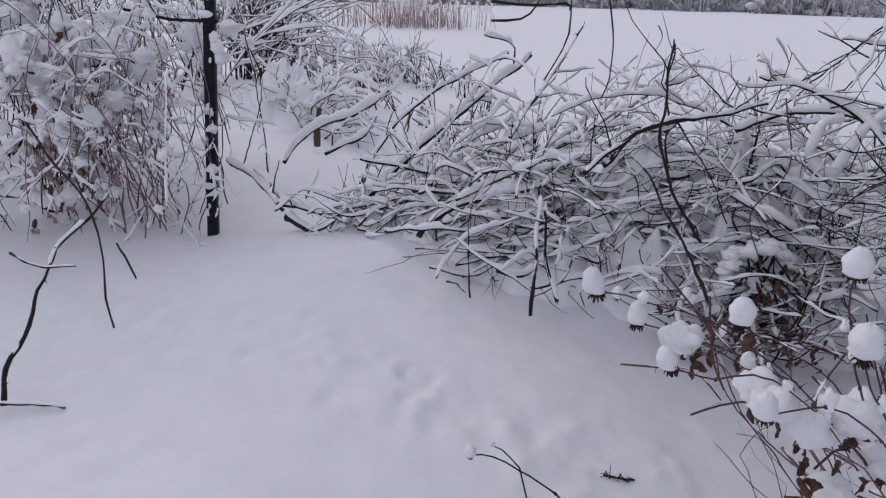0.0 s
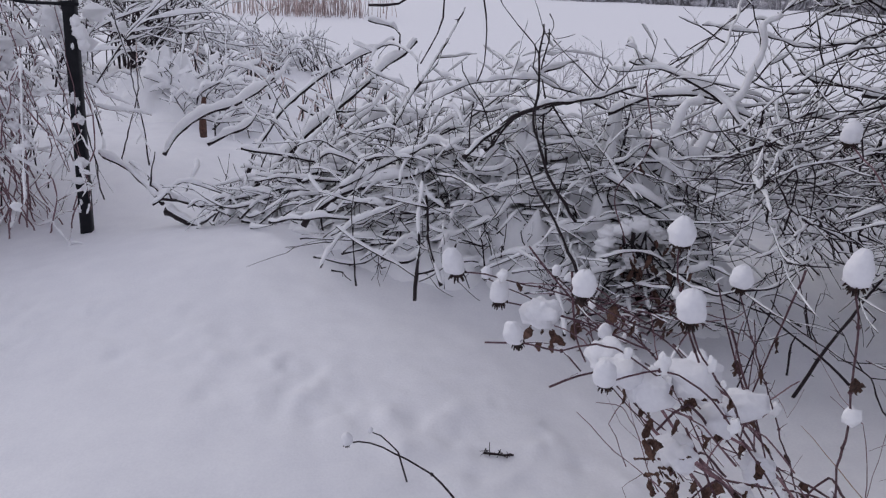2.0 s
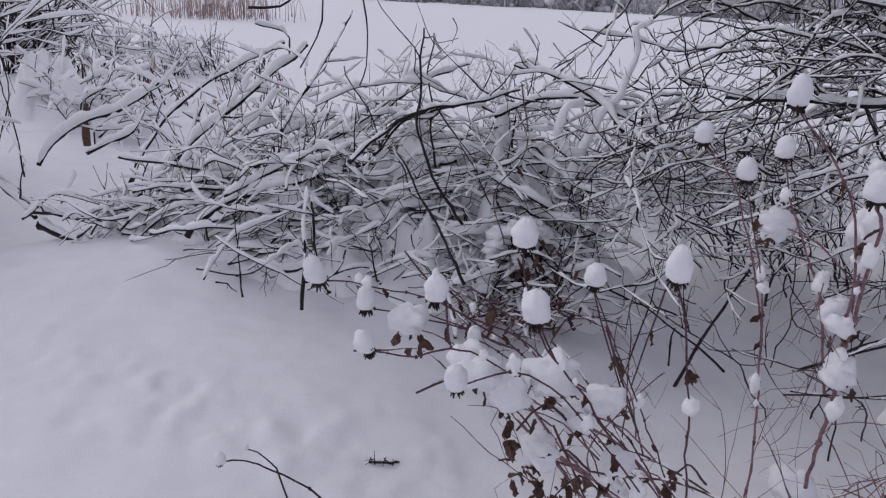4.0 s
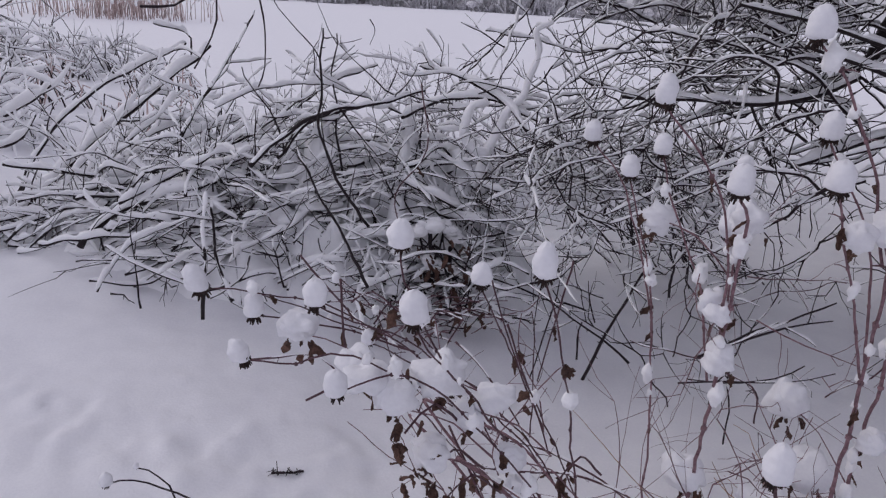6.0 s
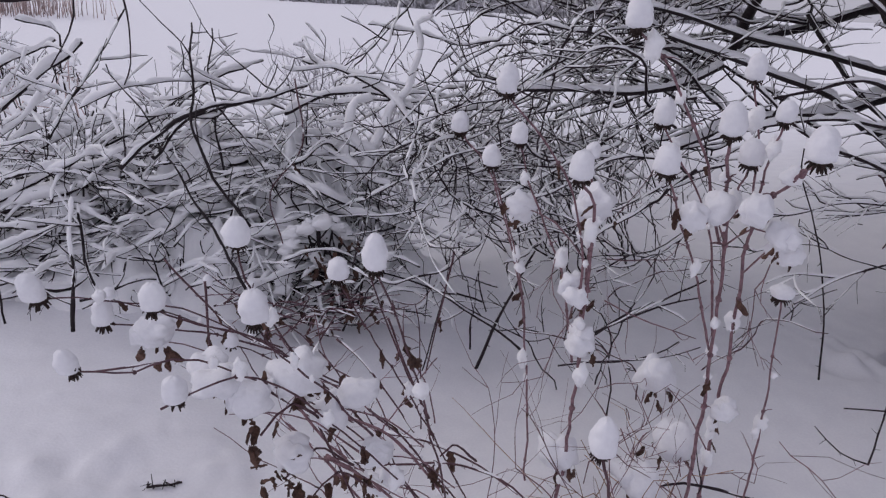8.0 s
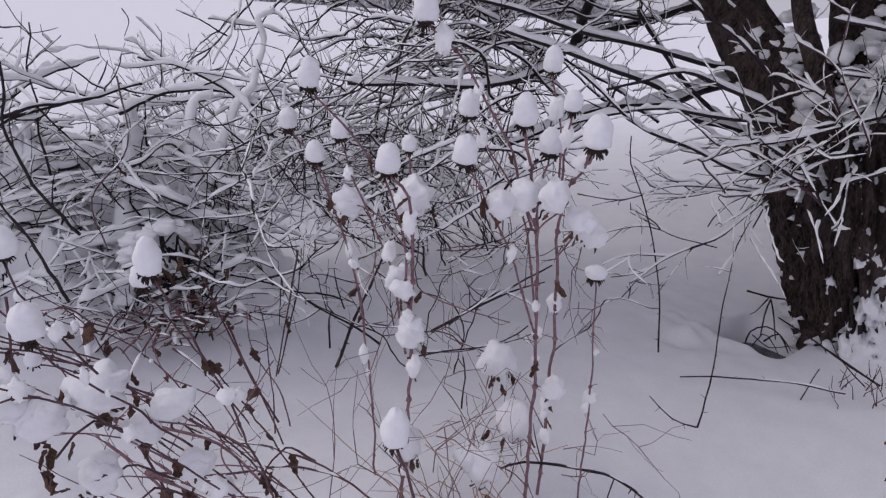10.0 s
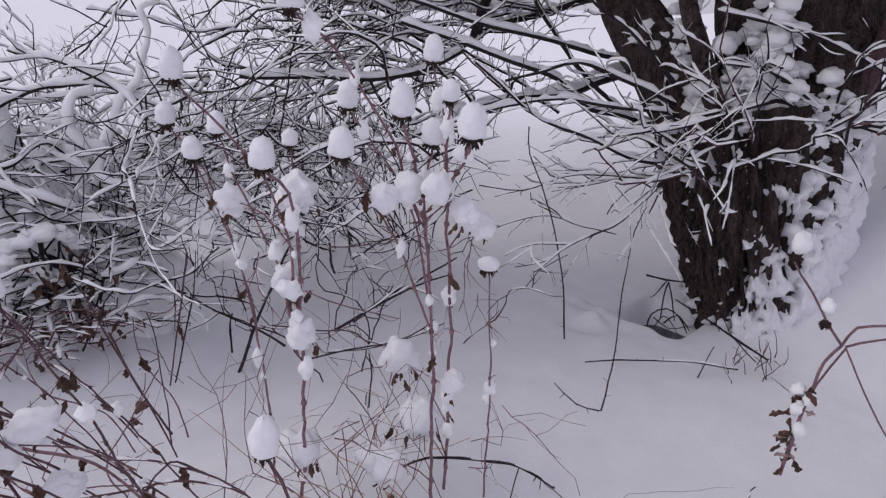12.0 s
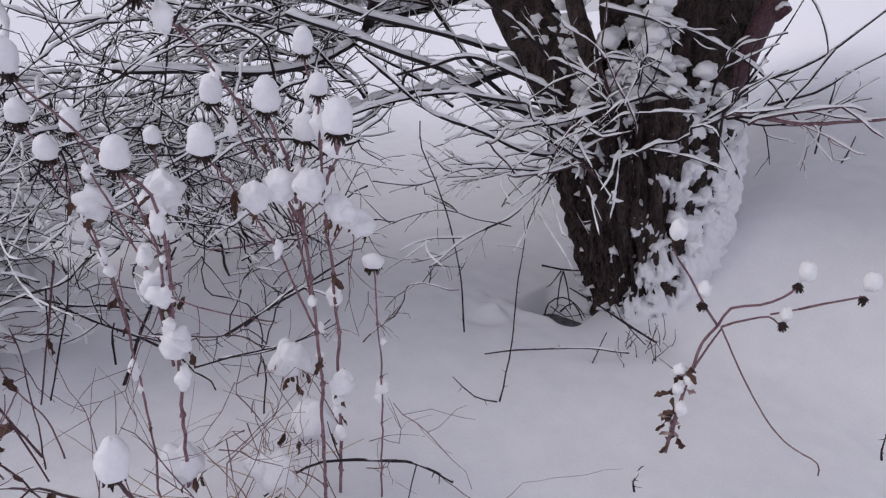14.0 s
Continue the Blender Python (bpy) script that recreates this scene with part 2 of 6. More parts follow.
def height(x, y):
    """The lie of the snow."""
    x, y = np.asarray(x, float), np.asarray(y, float)
    d = np.hypot(x, y)
    h = 0.16 * np.exp(-((x + 0.25) / 0.95) ** 2 - ((y - 2.95) / 0.75) ** 2)
    h = h + 0.06 * smooth(1.3, 0.2, x) * smooth(-1.6, -0.4, x) * smooth(0.6, 2.0, y) * smooth(6, 4, y)
    h = h + 0.22 * smooth(0.0, -1.4, x) * smooth(3.9, 5.2, y) * smooth(20, 9, y)
    h = h - 0.06 * np.exp(-((x - 2.0) / 0.7) ** 2 - ((y - 2.0) / 0.6) ** 2)
    h = h + 0.27 * np.exp(-((x - 1.05) / 0.65) ** 4 - ((y - 2.98) / 0.36) ** 2)
    h = h + 0.06 * np.exp(-((x - 0.1) / 0.5) ** 2 - ((y - 3.15) / 0.35) ** 2)
    h = h + 0.10 * np.exp(-((x - 1.4) / 0.5) ** 2 - ((y - 1.05) / 0.35) ** 2)
    h = h - 0.26 * np.exp(-((x - 3.46) / 0.16) ** 6 - ((y - 1.06) / 0.14) ** 6)
    az = np.degrees(np.arctan2(x, y))
    h = h + smooth(55, 85, az) * smooth(150, 115, az) * (0.35 * smooth(3.6, 6.0, d) + 0.07 * np.clip(d - 5, 0, 70))
    h = h + 0.52 * smooth(3.25, 4.2, d) * smooth(75, 86, az) * smooth(150, 115, az)
    h = h - 0.25 * smooth(6, 14, y) * smooth(60, 40, az)
    near = np.exp(-(d / 9) ** 2)
    h = h + near * 0.022 * (np.sin(2.1 * x + 1.3 * y) + np.sin(3.7 * y - 1.9 * x + 1) * 0.6 + np.sin(5.3 * x + 2.2 * y + 2) * 0.15)
    for px, py, w, e in PRINTS:
        h = h + e * np.exp(-((x - px) ** 2 + (y - py) ** 2) / w ** 2)
    return h


def ground_at(x, y):
    return float(height(x, y))


axis_x = np.concatenate([-np.geomspace(400, 4.2, 34), np.arange(-4, -2.4, 0.036), np.arange(-2.4, 1.2, 0.018), np.arange(1.2, 3.1, 0.036), np.arange(3.1, 3.8, 0.014), np.arange(3.8, 6.01, 0.036), np.geomspace(6.2, 400, 34)])
axis_y = np.concatenate([-np.geomspace(400, 2.2, 24), np.arange(-2, 0.8, 0.036), np.arange(0.8, 1.3, 0.014), np.arange(1.3, 3.1, 0.018), np.arange(3.1, 7.01, 0.036), np.geomspace(7.2, 400, 44)])
gx, gy = np.meshgrid(axis_x, axis_y)
gz = height(gx, gy)
for i in range(gx.shape[0]):
    for j in range(gx.shape[1]):
        if -4 < gx[i, j] < 6 and -2 < gy[i, j] < 7:
            q = Vector((gx[i, j], gy[i, j], 0))
            gz[i, j] += 0.010 * noise.fractal(q * 4.5, 1.0, 2.0, 3)
ground = Geo()
nx = len(axis_x)
ground.add(np.stack([gx, gy, gz], -1).reshape(-1, 3), [(i * nx + j, i * nx + j + 1, (i + 1) * nx + j + 1, (i + 1) * nx + j) for i in range(len(axis_y) - 1) for j in range(nx - 1)])
single("ground", ground, SNOW, "deep fresh snow with soft hollows of old footprints", "snow", kind="structure")

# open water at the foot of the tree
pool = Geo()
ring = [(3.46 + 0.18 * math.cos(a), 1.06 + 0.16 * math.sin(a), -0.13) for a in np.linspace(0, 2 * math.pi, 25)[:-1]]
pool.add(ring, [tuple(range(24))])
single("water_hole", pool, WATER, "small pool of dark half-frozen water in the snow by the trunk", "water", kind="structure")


# ---- fence post ----
def fence_post():
    foot, top = np.array((-1.295, 3.70, -0.05)), np.array((-1.135, 3.70, 2.0))
    post = thing("fence_post", foot, "black painted steel fence post standing in snow beside the thicket", "fence post")
    g = Geo()
    n = 30
    line = foot + (top - foot) * np.linspace(0, 1, n)[:, None]
    prof = np.array([(-0.028, -0.024), (-0.024, -0.028), (0.024, -0.028), (0.028, -0.024), (0.028, 0.024), (0.024, 0.028), (-0.024, 0.028), (-0.028, 0.024)])
    loft(g, np.array([[p + (a, b, 0) for a, b in prof] for p in line]))
    part("tube", g, STEEL, post)
    cap = Geo()
    loft(cap, np.array([[top + (a * s, b * s, z) for a, b in prof] for s, z in ((1.12, -0.02), (1.12, 0.01), (0.9, 0.018))]))
    part("cap", cap, STEEL, post)
    for k in (0.17, 0.61):
        c = foot + (top - foot) * k
        b = Geo()
        loft(b, np.array([[c + (a * 1.13, d * 1.13, z) for a, d in prof] for z in (-0.014, 0.014)]))
        br = part("bracket", b, STEEL, post)
        s = Geo()
        blob(s, c + (-0.01, -0.025, 0.028), (0.04, 0.028, 0.02), 0.3, k * 9)
        part("snow", s, FLUFF, br)
        if k < 0.5:
            continue
        w = Geo()
        tube(w, spline([c + (-0.45, 0.05, 0.02 + 0.03 * k), c + (-0.2, 0.0, 0.0), c + (0.05, -0.03, -0.005)], 0.05, 0.004), 0.008, 0.008)
        part("rail", w, STEEL, post, "thin black wire rail")
    f = Geo()
    for z in (0.22, 0.26, 0.44, 0.63, 0.72, 0.78, 1.05, 1.32, 1.36):
        v = rng.uniform(0.004, 0.009)
        blob(f, foot + (top - foot) * (z / 2.05) + (rng.uniform(-0.022, 0.022), -0.028, 0), (v, 0.006, v * rng.uniform(1.2, 3.0)), 1.0, z * 9, 7, 9, 0, 0, 0.3)
    for q, v in (((0.045, -0.03, 1.12), 0.035), ((0.06, -0.03, 1.06), 0.028), ((0.03, -0.035, 1.17), 0.026)):
        blob(f, foot + (top - foot) * (q[2] / 2.05) + (q[0], q[1], 0), (v, v * 0.8, v * 1.1), 0.6, v * 700, 10, 13, 0, 0, 0.08)
    part("snow", f, FLUFF, post, "flecks of snow stuck to the steel", kind="stuff")


fence_post()


# ---- branches and brush pile ----
def stick(pts, r, high, parent, name="branch", mat=BARK, kids=0, cover=0.9, level=0, droop=0.0, klen=0.3, step=0.036, label=""):
    """One branch of a heap, with its side twigs, and its snow as a part of it."""
    g, s = Geo(), Geo()
    if pts[0][2] > pts[-1][2] + 0.15 and not droop:
        pts = pts[::-1]
    p = spline(pts, step, 0.005 + min(r, 0.012) * 0.3)
    tube(g, p, r, r * 0.5, 6)
    snow_on(s, p, r, r * 0.5, high, cover)
    for k in range(2, len(p) - 1, 3):
        e = rng.normal(0, 1, 3)
        e *= rng.uniform(0.010, 0.035) / np.linalg.norm(e)
        tube(g, np.array([p[k], p[k] + e * 0.5, p[k] + e]), min(r * 0.5, 0.0026), 0.001, 3)
    for _ in range(kids):
        k = int(rng.integers(1, len(p) - 1))
        t = p[k + 1] - p[k]
        t /= np.linalg.norm(t) + 1e-9
        o = rng.normal(0, 1, 3) + (0, 0, 0.3)
        grow(g, s, p[k], t * 0.6 + o * 0.5, klen * (0.5 + rng.random()), max(0.0022, r * 0.38), level, droop, high * 0.6, kids=2, cover=cover)
    ob = part(name, g, mat, parent, label)
    if s.n:
        part("snow", s, FLUFF, ob, kind="stuff")
    return ob


pile = thing("brush_pile", (0.4, 2.95, 0.1), "heap of cut bare branches buried under fresh snow", "brush pile")
# long limbs leaning out of the heap
stick([(-0.47, 3.63, 0.23), (-0.25, 3.74, 0.42), (-0.04, 3.85, 0.60), (0.23, 3.97, 0.80), (0.53, 4.11, 1.03)], 0.017, 0.045, pile, kids=5, cover=1)
stick([(-0.48, 3.84, 0.24), (-0.36, 3.96, 0.49), (-0.21, 4.04, 0.67), (0.04, 4.13, 0.85), (0.41, 4.22, 1.03)], 0.012, 0.03, pile, kids=5, cover=1)
stick([(-0.97, 4.21, 0.33), (-0.90, 4.27, 0.43), (-0.74, 4.34, 0.55), (-0.51, 4.39, 0.62), (-0.32, 4.46, 0.76)], 0.013, 0.045, pile, kids=3, cover=1)
stick([(-0.70, 4.13, 0.41), (-0.58, 4.17, 0.47), (-0.46, 4.20, 0.52), (-0.39, 4.26, 0.63)], 0.011, 0.04, pile, kids=2, cover=1)
stick([(-0.90, 3.64, 0.24), (-0.72, 3.59, 0.22), (-0.55, 3.53, 0.20), (-0.27, 3.44, 0.18)], 0.014, 0.05, pile, kids=5, cover=1)
stick([(-0.84, 3.57, 0.19), (-0.67, 3.49, 0.13), (-0.44, 3.41, 0.10)], 0.024, 0.03, pile, kids=1, cover=0.85, label="thick dark log half sunk in snow")
stick([(-1.26, 3.98, 0.40), (-1.11, 3.88, 0.34), (-0.99, 3.78, 0.27), (-0.88, 3.68, 0.19)], 0.013, 0.05, pile, kids=3, cover=1)
stick([(-0.11, 2.95, 0.31), (0.04, 2.96, 0.44), (0.22, 2.94, 0.50), (0.44, 2.92, 0.57)], 0.013, 0.035, pile, kids=5, cover=1)
stick([(0.54, 2.60, 0.71), (0.69, 2.66, 0.82), (0.88, 2.71, 0.90), (1.14, 2.74, 0.93), (1.31, 2.78, 0.97)], 0.010, 0.018, pile, kids=4, cover=0.7)
stick([(0.83, 2.62, 1.22), (0.81, 2.58, 1.10), (0.80, 2.52, 0.95), (0.78, 2.49, 0.88), (0.84, 2.42, 0.69), (0.94, 2.35, 0.52)], 0.007, 0.01, pile, kids=5, cover=0.4)
stick([(0.32, 3.29, 0.69), (0.46, 3.41, 0.89), (0.61, 3.51, 1.08), (0.71, 3.60, 1.24)], 0.008, 0.02, pile, kids=4)
stick([(0.66, 2.26, 0.82), (0.74, 2.09, 0.65), (0.81, 1.91, 0.47)], 0.006, 0.01, pile, kids=2, cover=0.3)
stick([(1.23, 2.85, 0.84), (1.37, 2.82, 0.91), (1.51, 2.77, 0.94), (1.62, 2.72, 0.92), (1.79, 2.62, 0.86)], 0.009, 0.025, pile, kids=4, cover=1)
stick([(0.37, 2.57, 0.62), (0.35, 2.47, 0.47), (0.34, 2.38, 0.34), (0.32, 2.31, 0.23)], 0.008, 0.03, pile, kids=2, cover=1)
stick([(0.39, 2.56, 0.60), (0.39, 2.48, 0.46), (0.41, 2.41, 0.33), (0.43, 2.37, 0.26)], 0.008, 0.03, pile, kids=2, cover=1)
stick([(0.11, 2.69, 0.35), (0.11, 2.63, 0.27), (0.11, 2.57, 0.18)], 0.005, 0.0, pile, kids=2, cover=0)
stick([(0.01, 2.60, 0.24), (0.05, 2.59, 0.23), (0.09, 2.58, 0.20)], 0.004, 0.0, pile, cover=0)
stick([(0.68, 2.84, 0.68), (0.80, 2.87, 0.81), (0.94, 2.86, 0.87), (1.08, 2.83, 0.90), (1.24, 2.81, 0.97)], 0.010, 0.012, pile, kids=5, cover=0.7)
stick([(0.98, 3.02, 1.18), (0.94, 2.96, 1.02), (0.95, 2.88, 0.87), (0.94, 2.82, 0.74), (0.94, 2.71, 0.54)], 0.006, 0.008, pile, kids=5, cover=0.4)
stick([(1.37, 3.02, 1.05), (1.51, 2.87, 1.02), (1.63, 2.70, 0.95), (1.70, 2.54, 0.83)], 0.008, 0.025, pile, kids=4, cover=1)
# hung limb thick with snow, with a hooked side branch
stick([(1.51, 2.66, 0.56), (1.55, 2.66, 0.67), (1.60, 2.66, 0.78), (1.65, 2.66, 0.88), (1.72, 2.66, 0.95), (1.75, 2.66, 1.04), (1.78, 2.66, 1.15), (1.75, 2.66, 1.23), (1.83, 2.66, 1.27), (1.90, 2.66, 1.38)], 0.010, 0.015, pile, kids=2, cover=1, step=0.03, label="limb hidden in a thick roll of snow")
for pts, r0, r1 in (([(1.51, 2.65, 0.57), (1.55, 2.65, 0.68), (1.60, 2.65, 0.80), (1.65, 2.65, 0.90), (1.72, 2.65, 0.97), (1.75, 2.65, 1.06), (1.78, 2.65, 1.16), (1.755, 2.65, 1.25), (1.83, 2.65, 1.28)], 0.025, 0.011),
                    ([(1.56, 2.62, 0.72), (1.49, 2.62, 0.74), (1.44, 2.62, 0.81), (1.44, 2.62, 0.88), (1.47, 2.63, 0.93), (1.54, 2.63, 0.945)], 0.026, 0.017)):
    s = Geo()
    tube(s, spline(pts, 0.022, 0.004), r0, r1, 9, 0.10)
    part("snow", s, FLUFF, pile, "hooked roll of snow")


def pile_axis(u):
    return np.interp(u, (0, 0.3, 0.65, 1), (-0.55, 0.2, 1.0, 1.6)), np.interp(u, (0, 0.3, 0.65, 1), (3.45, 3.08, 2.86, 2.75))


def in_pile(power=0.7, reach=1.0):
    """A random place in the heap, and how high the heap stands there."""
    u, v = rng.random() ** power, rng.uniform(-1, 1)
    cx, cy = pile_axis(u)
    wide = np.interp(u, (0, 0.3, 1), (0.25, 0.40, 0.42))
    tall = np.interp(u, (0, 0.2, 0.45, 0.8, 1), (0.12, 0.30, 0.48, 0.52, 0.38)) * (1 - 0.55 * v * v) * reach
    x, y = cx + rng.normal(0, 0.08), cy + v * wide
    return x, y, tall


# snow that has sifted into the heap and filled it
ux = np.arange(-0.85, 2.15, 0.022)
uy = np.arange(2.2, 3.95, 0.022)
mx, my = np.meshgrid(ux, uy)
mu = np.interp(mx, (-0.55, 0.2, 1.0, 1.6), (0, 0.3, 0.65, 1))
mv = (my - np.interp(mu, (0, 0.3, 0.65, 1), (3.45, 3.08, 2.86, 2.75))) / np.interp(mu, (0, 0.3, 1), (0.25, 0.40, 0.42))
fill = np.interp(mu, (0, 0.2, 0.45, 0.8, 1), (0.10, 0.25, 0.43, 0.50, 0.36)) * np.clip(1.0 - np.abs((mv - 0.2) / np.where(mv > 0.2, 0.95, 1.25)) ** 1.35, 0, 1) * smooth(-0.8, -0.4, mx) * smooth(2.1, 1.6, mx)
lump = np.array([noise.fractal(Vector((x * 7, y * 7, 3.1)), 0.7, 2.1, 4) for x, y in zip(mx.ravel(), my.ravel())]).reshape(mx.shape)
mz = np.minimum(height(mx, my), 0.16) - 0.03 + fill * (0.98 + 0.70 * lump) + 0.02 * lump
sift = Geo()
nu = len(ux)
sift.add(np.stack([mx, my, mz], -1).reshape(-1, 3), [(i * nu + j, i * nu + j + 1, (i + 1) * nu + j + 1, (i + 1) * nu + j) for i in range(len(uy) - 1) for j in range(nu - 1)])
part("snow_fill", sift, FLUFF, pile, "lumpy snow filling the heap")


def fill_at(x, y):
    return mz[int(np.clip((y - 2.2) / 0.022, 0, len(uy) - 1)), int(np.clip((x + 0.85) / 0.022, 0, nu - 1))]


# boughs of the felled top, fanning up out of the heap
for i in range(36):
    u = rng.random()
    x, y = -0.50 + 0.85 * u + rng.normal(0, 0.06), 3.55 - 0.20 * u + rng.normal(0, 0.12)
    foot = np.array((x, y, fill_at(x, y) - 0.03))
    d = np.array((0.72 + rng.normal(0, 0.22), 0.28 + rng.normal(0, 0.3), 0.55 + rng.normal(0, 0.16)))
    L = 0.40 + 0.75 * rng.random()
    sag = rng.uniform(-0.04, 0.08)
    stick([foot, foot + d * L * 0.35 + rng.normal(0, 0.02, 3) + (0, 0, sag), foot + d * L * 0.7 + rng.normal(0, 0.03, 3) + (0, 0, sag), foot + d * L + rng.normal(0, 0.03, 3)], 0.004 + 0.004 * rng.random(), 0.025 + 0.016 * rng.random(), pile, kids=5, klen=0.26, level=1, cover=0.95)
# long arching brushwood, layer upon layer
for i in range(265):
    x, y, tall = in_pile(0.9)
    cy = pile_axis(np.interp(x, (-0.55, 0.2, 1.0, 1.6), (0, 0.3, 0.65, 1)))[1]
    z = fill_at(x, y) + max(0.0, cy - y) * 0.3 * rng.random() + 0.01 + 0.17 * tall * rng.random() ** 1.2
    az = rng.normal(0.15, 0.6) + (math.pi if i % 5 < 2 else 0) if i % 2 else rng.uniform(0, 2 * math.pi)
    el = float(np.clip(rng.normal(0.04, 0.24), -0.5, 0.45))
    y = max(y, cy - float(np.interp(x, (-0.2, 0.6), (0.02, 0.42))))
    L = (0.28 + 0.75 * rng.random() ** 1.4) * float(np.interp(x, (-0.7, 0.2), (0.6, 1)))
    d = np.array((math.cos(az) * math.cos(el), 0.7 * math.sin(az) * math.cos(el), math.sin(el)))
    m = np.array((x, y, z))
    bow = np.array((rng.normal(0, 0.03), rng.normal(0, 0.04), L * rng.uniform(-0.01, 0.13)))
    kink = rng.normal(0, 0.032, (3, 3))
    a, b = m - d * L / 2, m + d * L / 2
    if i % 9 == 0 and x > 0.5:
        b += (0, -0.10, -0.10)
    a[2], b[2] = max(a[2], fill_at(a[0], a[1]) - 0.01), max(b[2], fill_at(b[0], b[1]) - 0.01)
    pts = [a, (a + m) / 2 + bow * 0.75 + kink[0], m + bow + kink[1], (m + b) / 2 + bow * 0.75 + kink[2], b]
    if i % 10 < 3:
        stick(pts, 0.0026 + 0.0026 * rng.random(), 0.009, pile, kids=2, klen=0.24, cover=0.6)
    else:
        stick(pts, 0.0032 + 0.0045 * rng.random() ** 2.2, 0.011 + 0.019 * rng.random() ** 1.6, pile, kids=2, klen=0.24, cover=0.95)

# thin dark twigs over the front of the heap
for i in range(44):
    u = 0.34 + 0.66 * rng.random()
    cx, cy = pile_axis(u)
    x, y = cx + rng.normal(0, 0.1), cy - rng.uniform(0.12, 0.30 + 0.25 * u)
    a = np.array((x, y, max(fill_at(x, y), ground_at(x, y)) + rng.uniform(0.0, 0.12)))
    az, el, L = rng.uniform(0, 2 * math.pi), rng.normal(0.25, 0.35), rng.uniform(0.2, 0.5)
    b = a + np.array((math.cos(az) * math.cos(el), 0.5 * math.sin(az) * math.cos(el) + 0.25, math.sin(el) + 0.15)) * L
    b[2] = max(b[2], fill_at(b[0], b[1]) + 0.02)
    stick([a, (a * 2 + b) / 3 + rng.normal(0, 0.025, 3), (a + b * 2) / 3 + rng.normal(0, 0.025, 3) + (0, 0, 0.03), b], 0.0024 + 0.003 * rng.random(), 0.010 + 0.014 * rng.random(), pile, kids=2, klen=0.2, cover=0.55 + 0.35 * rng.random())

fine, fine_snow = Geo(), Geo()
for i in range(100):
    x, y, tall = in_pile(0.9)
    z = fill_at(x, y) + (0.06 * rng.random() if y < 2.85 else 0) + 0.27 * tall * rng.random() ** 1.4 - 0.02
    grow(fine, fine_snow if i % 3 else None, (x, y, z), (rng.normal(0, 1), rng.normal(-0.3, 0.7), rng.normal(0.25, 0.5)), 0.16 + 0.32 * rng.random(), 0.0026, 1, 0.2, 0.013, 0.14, kids=2, cover=0.85)
ob = part("twig", fine, TWIG, pile, "tangle of thin twigs", kind="stuff")
part("snow", fine_snow, FLUFF, ob, kind="stuff")
clods = Geo()
for i in range(170):
    x, y, tall = in_pile(0.8, 0.95)
    w = 0.018 + 0.036 * rng.random()
    blob(clods, (x, y + 0.03, fill_at(x, y) + tall * rng.random() ** 2 * 0.42), (w * 1.9, w * 0.9, w * 0.42), 0.5, i * 1.37, 8, 12)
part("snow", clods, FLUFF, pile, "ledges of snow lodged between the branches", kind="stuff")


# ---- dark broken stump inside the heap ----
def leaf(g, p, d, size):
    """A dry leaf, crumpled and curled in on itself, hanging from p."""
    d = np.array(d, float)
    d /= np.linalg.norm(d)
    o = np.cross(d, rng.normal(0, 1, 3))
    o /= np.linalg.norm(o)
    nrm = np.cross(d, o)
    roll, tw = rng.uniform(1.2, 2.6), rng.uniform(-1.5, 1.5)
    rows, cols = 7, 6
    verts = []
    for i in range(rows):
        s = i / (rows - 1)
        w = size * 0.24 * math.sin(math.pi * min(0.97, 0.1 + s * 0.85)) ** 0.7 * rng.uniform(0.6, 1.3)
        ca, sa = math.cos(tw * s), math.sin(tw * s)
        oo, nn = o * ca + nrm * sa, nrm * ca - o * sa
        for j in range(cols):
            k = (j / (cols - 1) - 0.5) * 2 * roll * 0.5
            verts.append(np.array(p) + d * size * s + oo * w * math.sin(k) * 1.1 + nn * w * (1 - math.cos(k)) * 1.2 + rng.normal(0, size * 0.045, 3))
    off = [v + nrm * 0.0009 for v in verts]
    n = rows * cols
    f = [(i * cols + j, i * cols + j + 1, (i + 1) * cols + j + 1, (i + 1) * cols + j) for i in range(rows - 1) for j in range(cols - 1)]
    g.add(verts + off, f + [tuple(x + n for x in q[::-1]) for q in f])


